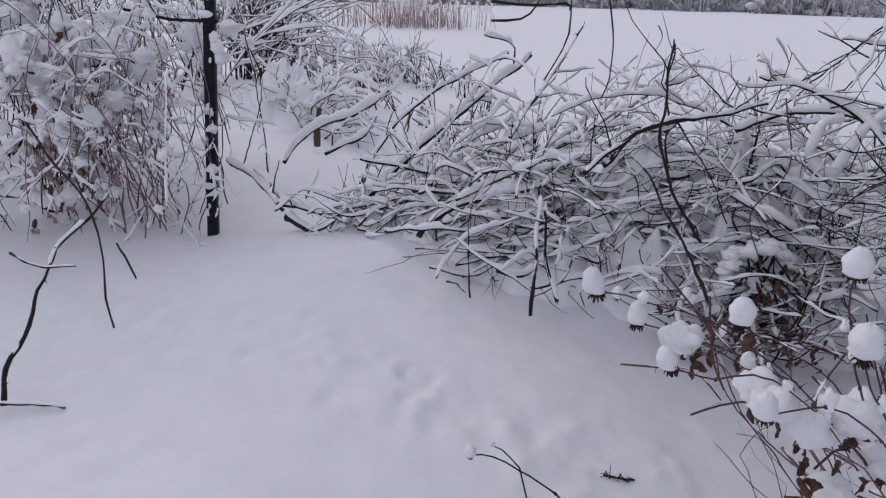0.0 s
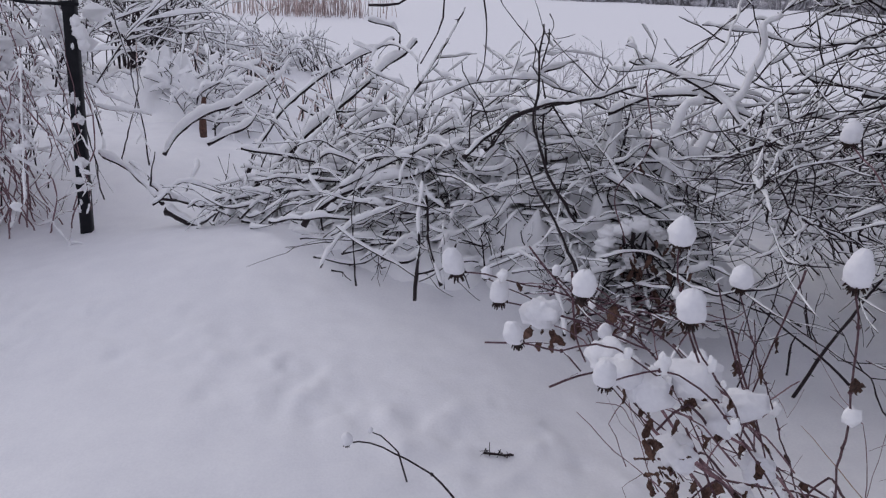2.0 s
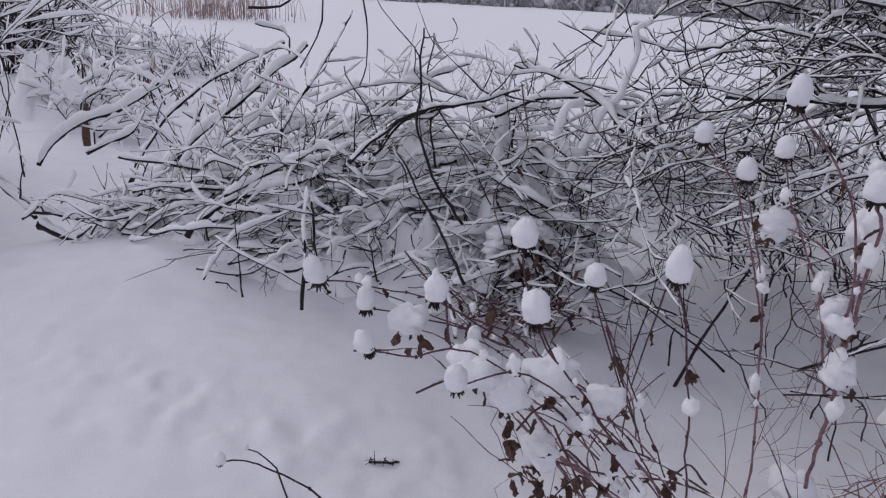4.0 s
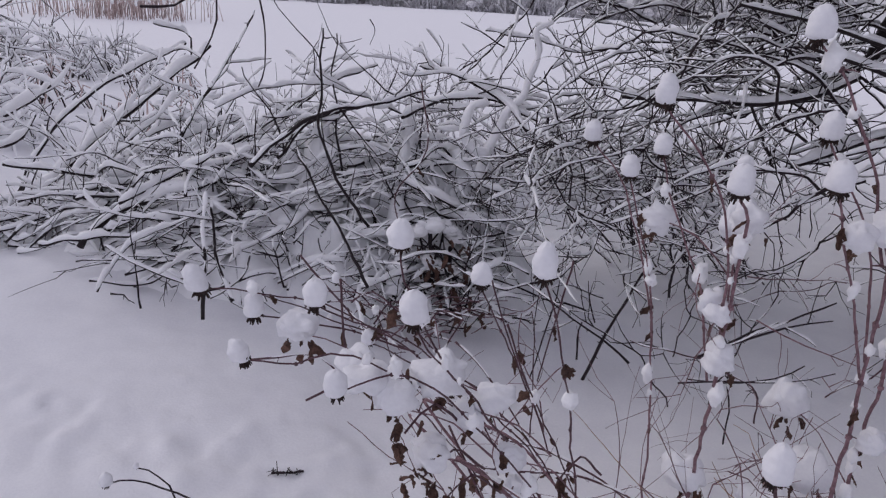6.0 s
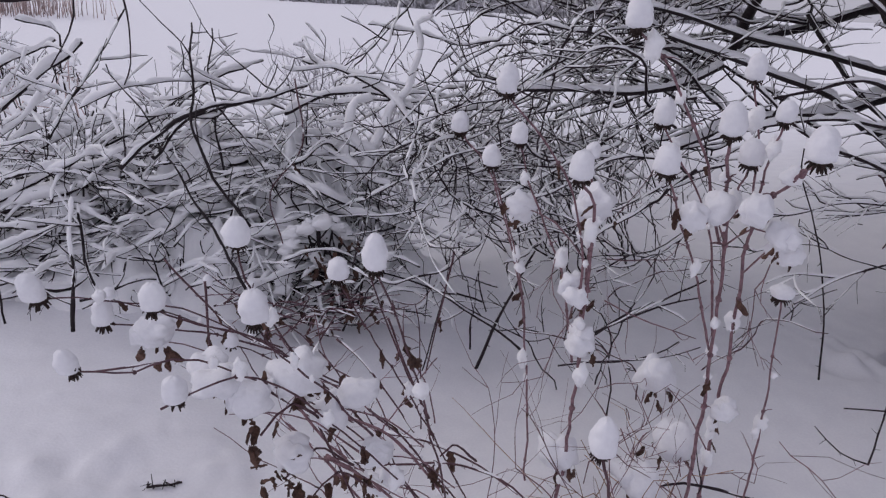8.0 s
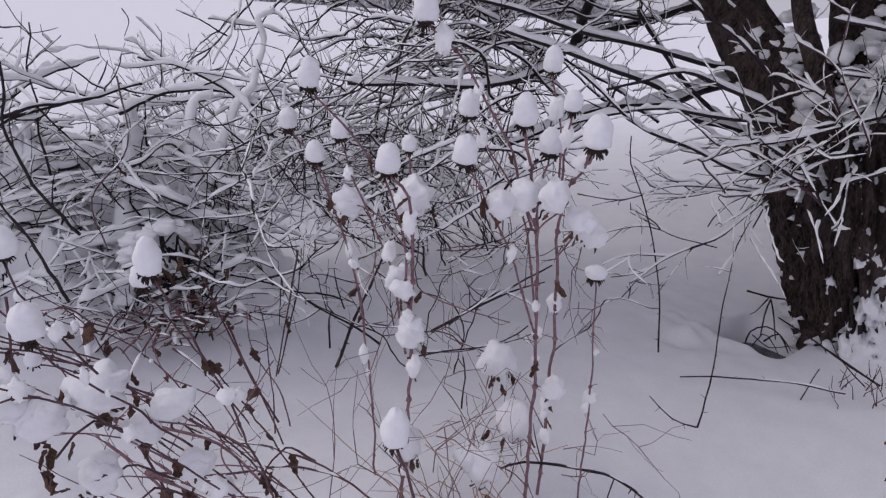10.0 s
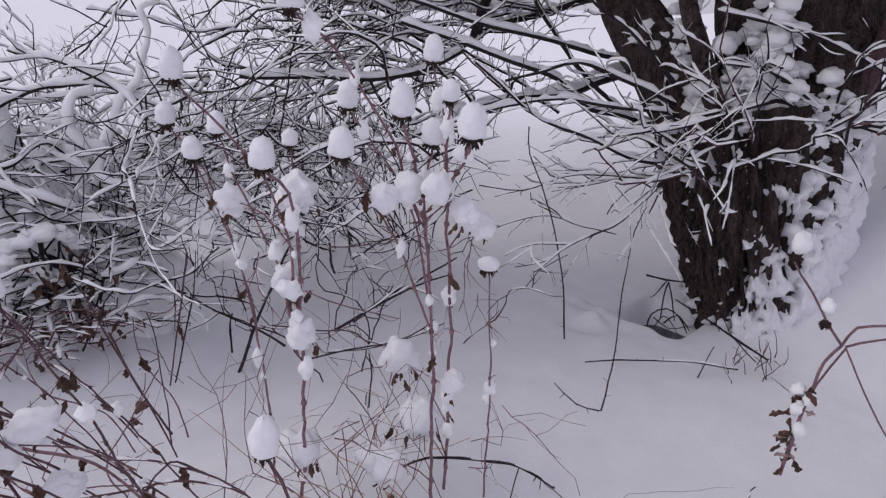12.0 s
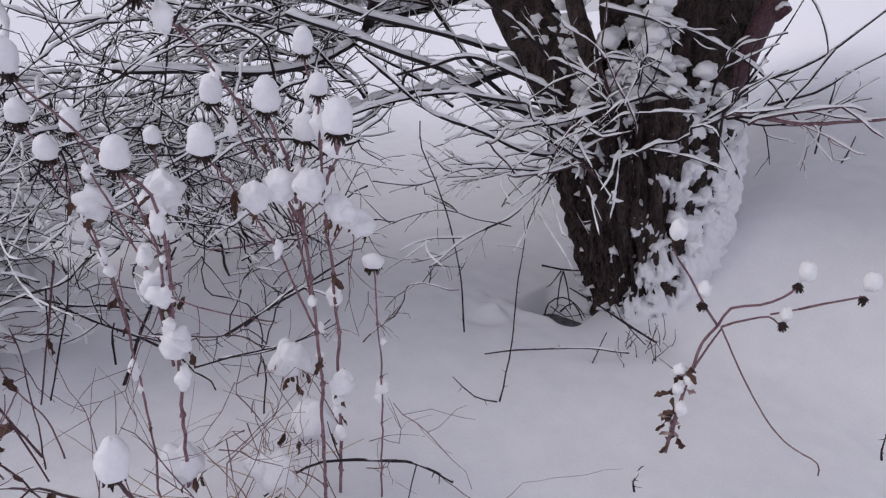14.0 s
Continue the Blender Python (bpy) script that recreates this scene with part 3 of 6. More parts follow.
def dead_clump():
    base = np.array((1.26, 2.46, ground_at(1.26, 2.46)))
    cl = thing("dead_clump", base, "dark clump of dead stalks and curled brown leaves under snow", "plant")
    # stalks bowed over into an arch
    for k in range(6):
        g = Geo()
        a = rng.uniform(0, 6.28)
        foot = base + (0.10 * math.cos(a), 0.06 * math.sin(a), -0.02)
        top = base + (rng.normal(-0.01, 0.06), rng.normal(0, 0.04), rng.uniform(0.30, 0.40))
        over = base + (rng.choice((-1, 1)) * rng.uniform(0.08, 0.17), rng.normal(-0.05, 0.05), rng.uniform(0.12, 0.30))
        tube(g, spline([foot, (foot + top) / 2 + rng.normal(0, 0.02, 3), top, over], 0.03, 0.006), rng.uniform(0.003, 0.008), 0.003, 6, 0.25)
        part("stalk", g, BARK, cl)
    # broken dark wood inside
    for k in range(10):
        g = Geo()
        c = base + (rng.normal(0.0, 0.05), rng.normal(0.02, 0.03), rng.uniform(0.06, 0.33))
        d = np.array((rng.normal(0, 0.05), rng.normal(0, 0.03), rng.normal(0, 0.06)))
        tube(g, spline([c - d, c + rng.normal(0, 0.012, 3), c + d], 0.02, 0.004), rng.uniform(0.007, 0.016), 0.004, 6, 0.35)
        part("splinter", g, BARK, cl)
    # roof and shoulder of snow
    s = Geo()
    for pts, r in (([(1.085, 2.45, 0.20), (1.10, 2.46, 0.31), (1.14, 2.48, 0.40), (1.23, 2.48, 0.455), (1.34, 2.48, 0.425), (1.39, 2.48, 0.37)], 0.029), ([(1.19, 2.46, 0.33), (1.26, 2.45, 0.31), (1.34, 2.44, 0.26)], 0.022)):
        for q in spline(pts, 0.016, 0.006):
            w = r * rng.uniform(0.35, 1.25)
            blob(s, q + rng.normal(0, 0.010, 3), (w * 1.3, w, w * 0.8), 0.6, rng.random() * 90, 8, 11, 0, 0, 0.1)
    part("snow", s, FLUFF, cl, "rounded roof of snow", kind="stuff")
    for k in range(46):
        g = Geo()
        low = k % 2
        leaf(g, base + (rng.normal(0.03, 0.10 + 0.05 * low), rng.normal(-0.10 - 0.08 * low, 0.04), rng.uniform(0.02, 0.16) if low else rng.uniform(0.15, 0.38)), (rng.normal(0, 0.5), rng.normal(0, 0.4), -1), rng.uniform(0.03, 0.065))
        part("leaf", g, LEAF, cl, "curled brown leaf")
    # fallen red stalks round its foot
    for k in range(40):
        g, s = Geo(), Geo()
        a = rng.uniform(2.6, 6.0)
        foot = base + (rng.normal(-0.04, 0.12), rng.normal(-0.10, 0.06), rng.uniform(0.0, 0.10))
        tip = foot + np.array((math.cos(a) * 0.36, math.sin(a) * 0.22, rng.uniform(0.02, 0.16))) * rng.uniform(0.5, 1.1)
        tip[2] = max(tip[2], ground_at(tip[0], tip[1]) + 0.01)
        p = spline([foot, (foot + tip) / 2 + rng.normal(0, 0.02, 3) + (0, 0, 0.03), tip], 0.025, 0.003)
        tube(g, p, 0.0036, 0.002, 5, 0.1)
        snow_on(s, p, 0.0036, 0.002, 0.010, 0.6)
        ob = part("stem", g, CANE if k % 3 else DARK_CANE, cl)
        if s.n:
            part("snow", s, FLUFF, ob, kind="stuff")


dead_clump()
for pts, h in (([(1.07, 2.38, 0.35), (1.14, 2.38, 0.37), (1.25, 2.38, 0.37), (1.37, 2.38, 0.32)], 0.012), ([(1.16, 2.38, 0.21), (1.26, 2.38, 0.24), (1.36, 2.38, 0.28)], 0.014), ([(1.41, 2.38, 0.27), (1.50, 2.38, 0.29), (1.56, 2.38, 0.32)], 0.024)):
    stick(pts, 0.005, h, pile, cover=1)

# ---- loose sticks standing in the snow ----
for pts, r, kids in (
        ([(1.73, 1.96, -0.07), (1.81, 1.97, 0.09), (1.90, 1.98, 0.25), (1.99, 1.98, 0.41)], 0.010, 1),
        ([(1.91, 1.91, 0.01), (1.80, 1.96, 0.11), (1.69, 2.01, 0.19), (1.58, 2.06, 0.27)], 0.008, 1),
        ([(1.47, 1.94, -0.00), (1.52, 1.97, 0.13), (1.59, 2.01, 0.30), (1.63, 2.05, 0.44)], 0.005, 1),
        ([(1.75, 2.04, -0.02), (1.76, 2.06, 0.06), (1.78, 2.08, 0.13)], 0.007, 0),
        ([(1.83, 2.06, 0.13), (1.82, 2.10, 0.21), (1.82, 2.13, 0.29)], 0.005, 0),
        ([(2.80, 1.18, 0.05), (2.78, 1.21, 0.28), (2.73, 1.25, 0.52), (2.68, 1.30, 0.70), (2.63, 1.34, 0.83), (2.62, 1.35, 0.93)], 0.005, 0),
        ([(2.48, 0.80, 0.03), (2.66, 0.88, 0.18), (2.93, 1.02, 0.44), (3.09, 1.07, 0.59), (3.23, 1.06, 0.69)], 0.004, 3),
        ([(3.10, 0.57, 0.07), (2.98, 0.75, 0.07), (2.87, 0.89, 0.05), (2.75, 1.04, 0.02)], 0.006, 0),
        ([(2.97, 0.69, -0.05), (3.05, 0.68, 0.04), (3.11, 0.68, 0.12)], 0.004, 0),
        ([(3.13, 0.48, 0.14), (3.14, 0.59, 0.16), (3.15, 0.75, 0.21), (3.15, 0.89, 0.24)], 0.007, 0),
        ([(3.20, 0.54, 0.08), (3.19, 0.66, 0.17), (3.21, 0.72, 0.25)], 0.004, 0),
        ([(2.39, 0.76, 0.09), (2.37, 0.84, 0.09), (2.36, 0.93, 0.13)], 0.004, 0),
        ([(2.03, 0.68, 0.02), (1.94, 0.75, 0.10), (1.87, 0.79, 0.13), (1.74, 0.86, 0.17), (1.65, 0.90, 0.17), (1.53, 0.92, 0.15)], 0.007, 2),
        ([(2.26, 0.22, 0.10), (2.26, 0.23, 0.13), (2.28, 0.22, 0.14), (2.29, 0.22, 0.17)], 0.004, 0),
        ([(2.80, -0.32, 0.18), (2.81, -0.31, 0.22), (2.83, -0.31, 0.26)], 0.004, 0),
        ([(2.82, 1.02, -0.01), (2.98, 0.91, -0.00), (3.18, 0.78, -0.01)], 0.005, 0),
        ([(1.83, 1.52, 0.18), (1.95, 1.47, 0.17), (2.12, 1.42, 0.19), (2.23, 1.40, 0.23)], 0.005, 1),
        ([(1.98, 1.57, 0.23), (2.11, 1.55, 0.30), (2.25, 1.52, 0.34), (2.42, 1.48, 0.41)], 0.007, 3),
        ([(2.08, 1.71, 0.41), (2.22, 1.69, 0.46), (2.31, 1.67, 0.48), (2.44, 1.65, 0.54)], 0.005, 3),
        ([(1.65, 1.38, 0.28), (1.75, 1.31, 0.31), (1.89, 1.21, 0.34), (2.00, 1.14, 0.39)], 0.004, 1),
        ([(1.89, 1.56, 0.23), (2.02, 1.50, 0.31), (2.14, 1.44, 0.37), (2.25, 1.36, 0.42)], 0.007, 4)):
    g, s = Geo(), Geo()
    p = spline(pts, 0.05, 0.004)
    r *= 0.75
    tube(g, p, r, r * 0.55, 5)
    snow_on(s, p, r, r * 0.55, 0.010, 0.5)
    for k in range(1, len(p) - 1):
        e = rng.normal(0, 1, 3)
        e *= rng.uniform(0.006, 0.026) / np.linalg.norm(e)
        tube(g, np.array([p[k], p[k] + e * 0.5, p[k] + e]), r * 0.5, r * 0.2, 4)
    for _ in range(kids):
        k = int(rng.integers(1, len(p) - 1))
        grow(g, s, p[k], rng.normal(0, 1, 3), 0.10 + 0.12 * rng.random(), r * 0.5, 0, high=0.008)
    st = thing("stick", p[0], "bare dark stick poking out of the snow", "stick", "sticks in the snow")
    part("wood", g, TWIG, st)
    if s.n:
        part("snow", s, FLUFF, st, kind="stuff")


# ---- old willow ----
def limb(pts, radii, parent, name="limb", high=0.03, cover=0.8, mat=TRUNK, cols=12, rough=0.12, label=""):
    """A thick limb with ridged bark, and the snow along it."""
    p = spline(pts, 0.06 if cols < 21 else 0.03, 0.004)
    r = np.interp(np.linspace(0, 1, len(p)), np.linspace(0, 1, len(radii)), radii)
    _, a, b = frames_of(p)
    rings = []
    for i in range(len(p)):
        ring = []
        for j in range(cols):
            t = 2 * math.pi * j / cols
            d = math.cos(t) * a[i] + math.sin(t) * b[i]
            k = 1 + rough * noise.noise(Vector((math.cos(t) * 3.5, math.sin(t) * 3.5, i * 0.09)))
            if cols > 20:
                k += 0.13 * (0.5 - abs(noise.noise(Vector((math.cos(t) * 7, math.sin(t) * 7, i * 0.14)))) * 2.2)
            ring.append(p[i] + d * r[i] * k)
        rings.append(ring)
    g = Geo()
    loft(g, np.array(rings))
    ob = part(name, g, mat, parent, label)
    s = Geo()
    snow_on(s, p, radii[0], radii[-1], high, cover)
    if s.n:
        part("snow", s, FLUFF, ob, kind="stuff")
    return p


def willow():
    tree = thing("willow_tree", (3.75, 0.72, 0.0), "old willow with dark ridged bark and wind-blown snow", "tree")
    path = spline([(3.74, 0.66, -0.27), (3.79, 0.75, 0.06), (3.82, 0.83, 0.33), (3.86, 0.91, 0.62), (3.90, 1.00, 0.91)], 0.0135)
    n = len(path)
    radii = np.interp(np.linspace(0, 1, n), (0, 0.15, 0.4, 0.7, 1), (0.25, 0.255, 0.31, 0.39, 0.43))
    _, a, b = frames_of(path)
    weather = np.array((0.575, -0.818, 0.0))
    cols = 300
    bark, crust = [], []
    for i in range(n):
        f = i / n
        edge = np.interp(f, (0, 0.15, 0.4, 0.7, 1), (-1.1, -0.75, -0.15, 0.35, 0.6))
        for j in range(cols):
            t = 2 * math.pi * j / cols
            d = math.cos(t) * a[i] + math.sin(t) * b[i]
            q = Vector((math.cos(t), math.sin(t), 0))
            z = i * 1.05 / n
            ridge = 1 - abs(noise.noise(q * 11 + Vector((0, 0, z * 4.5)))) * 2.6
            plate = noise.noise(q * 19 + Vector((0, 0, z * 15 + 5)))
            k = radii[i] * (1 + 0.08 * noise.noise(q * 2 + Vector((0, 0, z * 2)))) + 0.058 * max(-0.8, ridge) + 0.026 * plate + 0.009 * noise.noise(q * 40 + Vector((0, 0, z * 26))) - 0.03
            bark.append(path[i] + d * k)
            clump = noise.fractal(q * 5 + Vector((0, 0, z * 13)), 0.55, 2.2, 5)
            m = ((d @ weather) - edge) * 1.6 + clump * 1.6 + 0.05
            m2 = (clump - (1.0 - 0.45 * f)) * 1.2 if f > 0.3 and d @ np.array((-0.82, -0.57, 0)) > -0.3 else -1
            fleck = (noise.noise(q * 24 + Vector((3, 1, z * 24))) - 0.30) * 0.5 if ridge < 0.2 else -1
            soft = noise.noise(q * 8 + Vector((7, 2, z * 20))) + 0.6 * noise.noise(q * 17 + Vector((1, 8, z * 42)))
            base = radii[i] * (1 + 0.08 * noise.noise(q * 2 + Vector((0, 0, z * 2)))) + 0.012
            h = min(0.032, max(-0.08, 0.10 * max(m, m2))) + (0.030 * soft + 0.012 * clump) * min(1.0, max(0.0, m * 3))
            rim = base + h if max(m, m2) > fleck else k + 0.02 * max(-1, fleck)
            crust.append(path[i] + d * rim)
    g = Geo()
    loft(g, np.array(bark).reshape(n, cols, 3))
    trunk = part("trunk", g, TRUNK, tree, "thick trunk of deeply ridged brown bark")
    s = Geo()
    loft(s, np.array(crust).reshape(n, cols, 3))
    part("snow", s, SNOW, trunk, "crumbly snow plastered on the weather side")
    limb([(3.72, 1.11, 0.83), (3.72, 1.39, 1.11), (3.72, 1.61, 1.34), (3.76, 1.82, 1.62), (3.85, 2.02, 1.97)], (0.20, 0.13, 0.10), tree, high=0.02, cols=56)
    limb([(3.86, 0.99, 0.81), (3.95, 1.09, 1.09), (4.04, 1.21, 1.38), (4.14, 1.37, 1.75)], (0.20, 0.12, 0.10), tree, high=0.012, cols=56)
    limb([(3.56, 0.98, 0.87), (3.59, 1.13, 1.12), (3.63, 1.28, 1.38), (3.69, 1.44, 1.72)], (0.05, 0.042, 0.035), tree, high=0.02, cover=0.4)
    limb([(3.96, 0.85, 0.82), (4.10, 0.87, 1.14), (4.24, 0.88, 1.43), (4.43, 0.91, 1.86), (4.56, 1.01, 2.26)], (0.34, 0.25, 0.20, 0.16), tree, high=0.012, cols=56)
    limb([(3.85, 0.66, 0.87), (3.96, 0.61, 1.10), (4.06, 0.57, 1.34), (4.14, 0.53, 1.52), (4.24, 0.50, 1.76)], (0.055, 0.05, 0.045), tree, high=0.02, cover=0.3, mat=DARK_CANE, label="smooth red-brown limb")
    limb([(4.09, 0.52, 1.40), (4.07, 0.49, 1.42), (4.05, 0.47, 1.44)], (0.025, 0.02), tree, high=0.03, mat=DARK_CANE, name="stub")
    main = limb([(4.19, 1.81, 1.51), (3.85, 1.97, 1.40), (3.58, 2.09, 1.31), (3.32, 2.20, 1.23), (3.11, 2.26, 1.08), (2.89, 2.36, 1.02), (2.66, 2.46, 0.94)], (0.036, 0.024, 0.017, 0.012, 0.007), tree, high=0.022, cover=0.95, mat=BARK)
    low = limb([(3.94, 1.65, 1.06), (3.68, 1.72, 1.02), (3.45, 1.76, 0.95), (3.18, 1.83, 0.94), (2.91, 1.89, 0.89), (2.58, 1.93, 0.79)], (0.030, 0.022, 0.015, 0.008), tree, high=0.036, cover=0.97, mat=BARK)
    limb([(3.44, 2.00, 1.38), (3.50, 1.86, 1.19), (3.58, 1.71, 1.01), (3.70, 1.55, 0.87), (3.79, 1.39, 0.69)], (0.014, 0.012, 0.010), tree, high=0.02, cover=0.9, mat=BARK)
    limb([(3.23, 2.19, 1.19), (3.30, 2.21, 1.33), (3.39, 2.22, 1.49), (3.46, 2.24, 1.64)], (0.03, 0.025, 0.02), tree, high=0.02, cover=0.6, mat=BARK)
    limb([(3.87, 1.48, 1.16), (3.53, 1.61, 1.15), (3.24, 1.74, 1.21), (2.93, 1.87, 1.26), (2.62, 2.00, 1.34), (2.33, 2.12, 1.39)], (0.014, 0.010, 0.006), tree, high=0.02, cover=0.93, mat=BARK, name="bough")
    limb([(3.72, 1.37, 0.83), (3.46, 1.48, 0.90), (3.31, 1.53, 0.93), (3.15, 1.61, 1.05), (2.88, 1.72, 1.14), (2.65, 1.79, 1.20), (2.42, 1.86, 1.26)], (0.014, 0.011, 0.006), tree, high=0.02, cover=1, mat=BARK, name="bough")
    limb([(1.96, 2.27, 1.02), (2.25, 2.17, 1.02), (2.49, 2.09, 1.02), (2.73, 2.02, 1.06), (2.92, 1.99, 1.14)], (0.007, 0.009, 0.011), tree, high=0.022, cover=1, mat=BARK, name="bough")
    # snow blown into the forks of the limbs
    s = Geo()
    for (x, y, z), w, n in (((3.84, 0.99, 1.28), 0.09, 60), ((3.63, 0.92, 1.05), 0.10, 70), ((3.76, 0.70, 1.00), 0.09, 60), ((3.65, 1.29, 1.25), 0.06, 30), ((3.62, 1.12, 1.00), 0.08, 55), ((3.68, 1.42, 1.18), 0.06, 40), ((3.80, 0.64, 0.62), 0.07, 40), ((3.66, 0.68, 0.37), 0.06, 30)):
        for k in range(n):
            v = rng.uniform(0.012, 0.05)
            blob(s, (x + rng.normal(0, w * 0.6), y + rng.normal(0, w * 0.8), z + rng.normal(0, w)), (v * 1.15, v * 1.15, v * 0.8), 0.5, x * 9 + k, 8, 11, 0, 0, 0.12)
    part("snow", s, FLUFF, tree, "crumbling snow blown into the forks", kind="stuff")
    # boughs hanging over the brush
    starts = np.vstack([main[len(main) // 5:], low[len(low) // 4:], main[len(main) // 4:] + (0.0, 0.15, 0.22), main[len(main) // 3:] + (-0.1, 0.4, 0.35)])
    for i in range(46):
        p0 = starts[int(rng.integers(0, len(starts)))] + rng.normal(0, 0.04, 3)
        end = np.array((rng.uniform(1.45, 2.7), rng.uniform(2.25, 3.5), 0))
        end[2] = np.interp(end[0], (1.45, 2.7), (0.30, 0.62)) + rng.random() ** 1.2 * 0.9
        if i % 5 < 2:
            end = np.array((rng.uniform(1.5, 2.7), rng.uniform(1.75, 2.5), rng.uniform(0.35, 0.95)))
        elif rng.random() < 0.3:
            end = p0 + (rng.uniform(-0.9, -0.3), rng.uniform(-0.1, 0.8), rng.uniform(-0.25, 0.35))
        mid = (p0 + end) / 2 + rng.normal(0, 0.14, 3) + (0, 0, rng.uniform(0.02, 0.28))
        g, s = Geo(), Geo()
        p = spline([p0, (p0 * 2 + mid) / 3 + rng.normal(0, 0.05, 3), mid, (mid + end) / 2 + rng.normal(0, 0.08, 3) + (0, 0, 0.05), end], 0.042, 0.013)
        r = rng.uniform(0.0048, 0.0085)
        tube(g, p, r, 0.003, 5)
        snow_on(s, p, r, 0.0022, rng.uniform(0.008, 0.015), 0.93)
        for _ in range(6):
            k = int(rng.integers(2, len(p) - 1))
            t = p[k] - p[k - 1]
            t /= np.linalg.norm(t)
            grow(g, s, p[k], t * 0.5 + rng.normal(0, 0.9, 3), rng.uniform(0.18, 0.5), 0.0036, 1, 0.3, 0.007, 0.20, 3, 0.75)
        ob = part("bough", g, TWIG, tree)
        part("snow", s, FLUFF, ob, kind="stuff")
    # long whips hanging low towards the flower bed
    for i in range(28):
        end = np.array((rng.uniform(1.25, 2.25), rng.uniform(1.7, 2.5), rng.uniform(0.28, 0.8)))
        a = rng.uniform(-0.5, 1.1)
        p0 = end + np.array((math.cos(a), math.sin(a) * 0.9, rng.uniform(0.0, 0.7))) * rng.uniform(0.4, 0.95)
        g, s = Geo(), Geo()
        mid = (p0 + end) / 2 + rng.normal(0, 0.07, 3) + (0, 0, rng.uniform(0, 0.12))
        p = spline([p0, (p0 + mid) / 2 + rng.normal(0, 0.04, 3), mid, (mid + end) / 2 + rng.normal(0, 0.04, 3), end], 0.036, 0.012)
        r = rng.uniform(0.0042, 0.0072)
        tube(g, p, r, 0.002, 5)
        snow_on(s, p, r, 0.002, rng.uniform(0.008, 0.015), 0.88)
        for _ in range(5):
            k = int(rng.integers(2, len(p) - 1))
            t = p[k] - p[k - 1]
            t /= np.linalg.norm(t)
            grow(g, s, p[k], t * 0.5 + rng.normal(0, 0.9, 3), rng.uniform(0.12, 0.38), 0.0034, 1, 0.2, 0.007, 0.20, 2, 0.7)
        ob = part("bough", g, TWIG, tree)
        part("snow", s, FLUFF, ob, kind="stuff")
    # suckers bursting from the trunk
    for i in range(30):
        burr = np.array([(3.43, 0.95, 0.82), (3.71, 0.57, 0.98)][0 if i < 25 else 1]) + rng.normal(0, 0.06, 3)
        out = np.array((-0.80, -0.45, 1.1)) * 0.5 + rng.normal(0, 0.7, 3)
        if i < 15:
            out += np.array((-0.25, 0.75, 0.15))
        g, s = Geo(), Geo()
        grow(g, s, burr, out, rng.uniform(0.3, 0.8), rng.uniform(0.0042, 0.0075), 1, 0.05, 0.014, 0.16, 3, 0.9, 0.7)
        ob = part("sucker", g, DARK_CANE if i % 3 == 0 else TWIG, tree)
        part("snow", s, FLUFF, ob, kind="stuff")
    # unseen crown added overhead to shade the snow; no twig of it hangs below head height
    g, s = Geo(), Geo()
    g.floor = s.floor = 1.98
    for i in range(252):
        top = np.array(((3.8, 1.0, 2.2), (3.3, -0.7, 2.6), (3.5, 2.7, 2.4), (4.4, 2.2, 2.6), (3.7, -0.2, 2.5), (5.2, 3.4, 2.7), (5.6, 2.4, 2.8))[i % 7]) + rng.normal(0, 0.25, 3) * (1, 1, 0.6)
        a = rng.uniform(0, 2 * math.pi)
        out = np.array((math.cos(a) * 0.9 + 0.05, math.sin(a) * 0.9 + 0.35, rng.uniform(0.2, 0.9)))
        grow(g, s, top, out, rng.uniform(1.4, 2.7), 0.028, 2, -0.10, 0.06, 0.07, 4, 0.97, 0.5, 3, 0.18)
    # limbs carried on out of view, bearing more of the shading twigs
    for pts, radii in (([(4.50, 0.97, 2.10), (4.9, 1.2, 2.7), (5.5, 1.6, 3.2), (6.2, 2.2, 3.6)], (0.14, 0.09, 0.05)),
                       ([(3.84, 2.00, 1.93), (3.7, 2.7, 2.5), (3.5, 3.6, 2.9), (3.2, 4.6, 3.2)], (0.09, 0.07, 0.04)),
                       ([(4.12, 1.35, 1.70), (4.4, 2.1, 2.4), (4.8, 3.2, 3.0), (5.2, 4.6, 3.4)], (0.10, 0.07, 0.04)),
                       ([(4.22, 0.50, 1.72), (4.4, 0.1, 2.3), (4.6, -0.6, 2.8), (4.7, -1.5, 3.1)], (0.045, 0.04, 0.03))):
        line = limb(pts, radii, tree, high=0.03, cols=14)
        for i in range(26):
            top = line[int(rng.integers(len(line) // 3, len(line)))]
            a = rng.uniform(0, 2 * math.pi)
            grow(g, s, top, (math.cos(a), math.sin(a), rng.uniform(0.1, 0.8)), rng.uniform(1.2, 2.4), 0.026, 2, -0.05, 0.06, 0.07, 4, 0.97, 0.5, 3, 0.18)
    ob = part("crown", g, TWIG, tree, "unseen crown of bare snow-lined twigs, added to shade the ground", kind="stuff")
    part("snow", s, FLUFF, ob, kind="stuff")
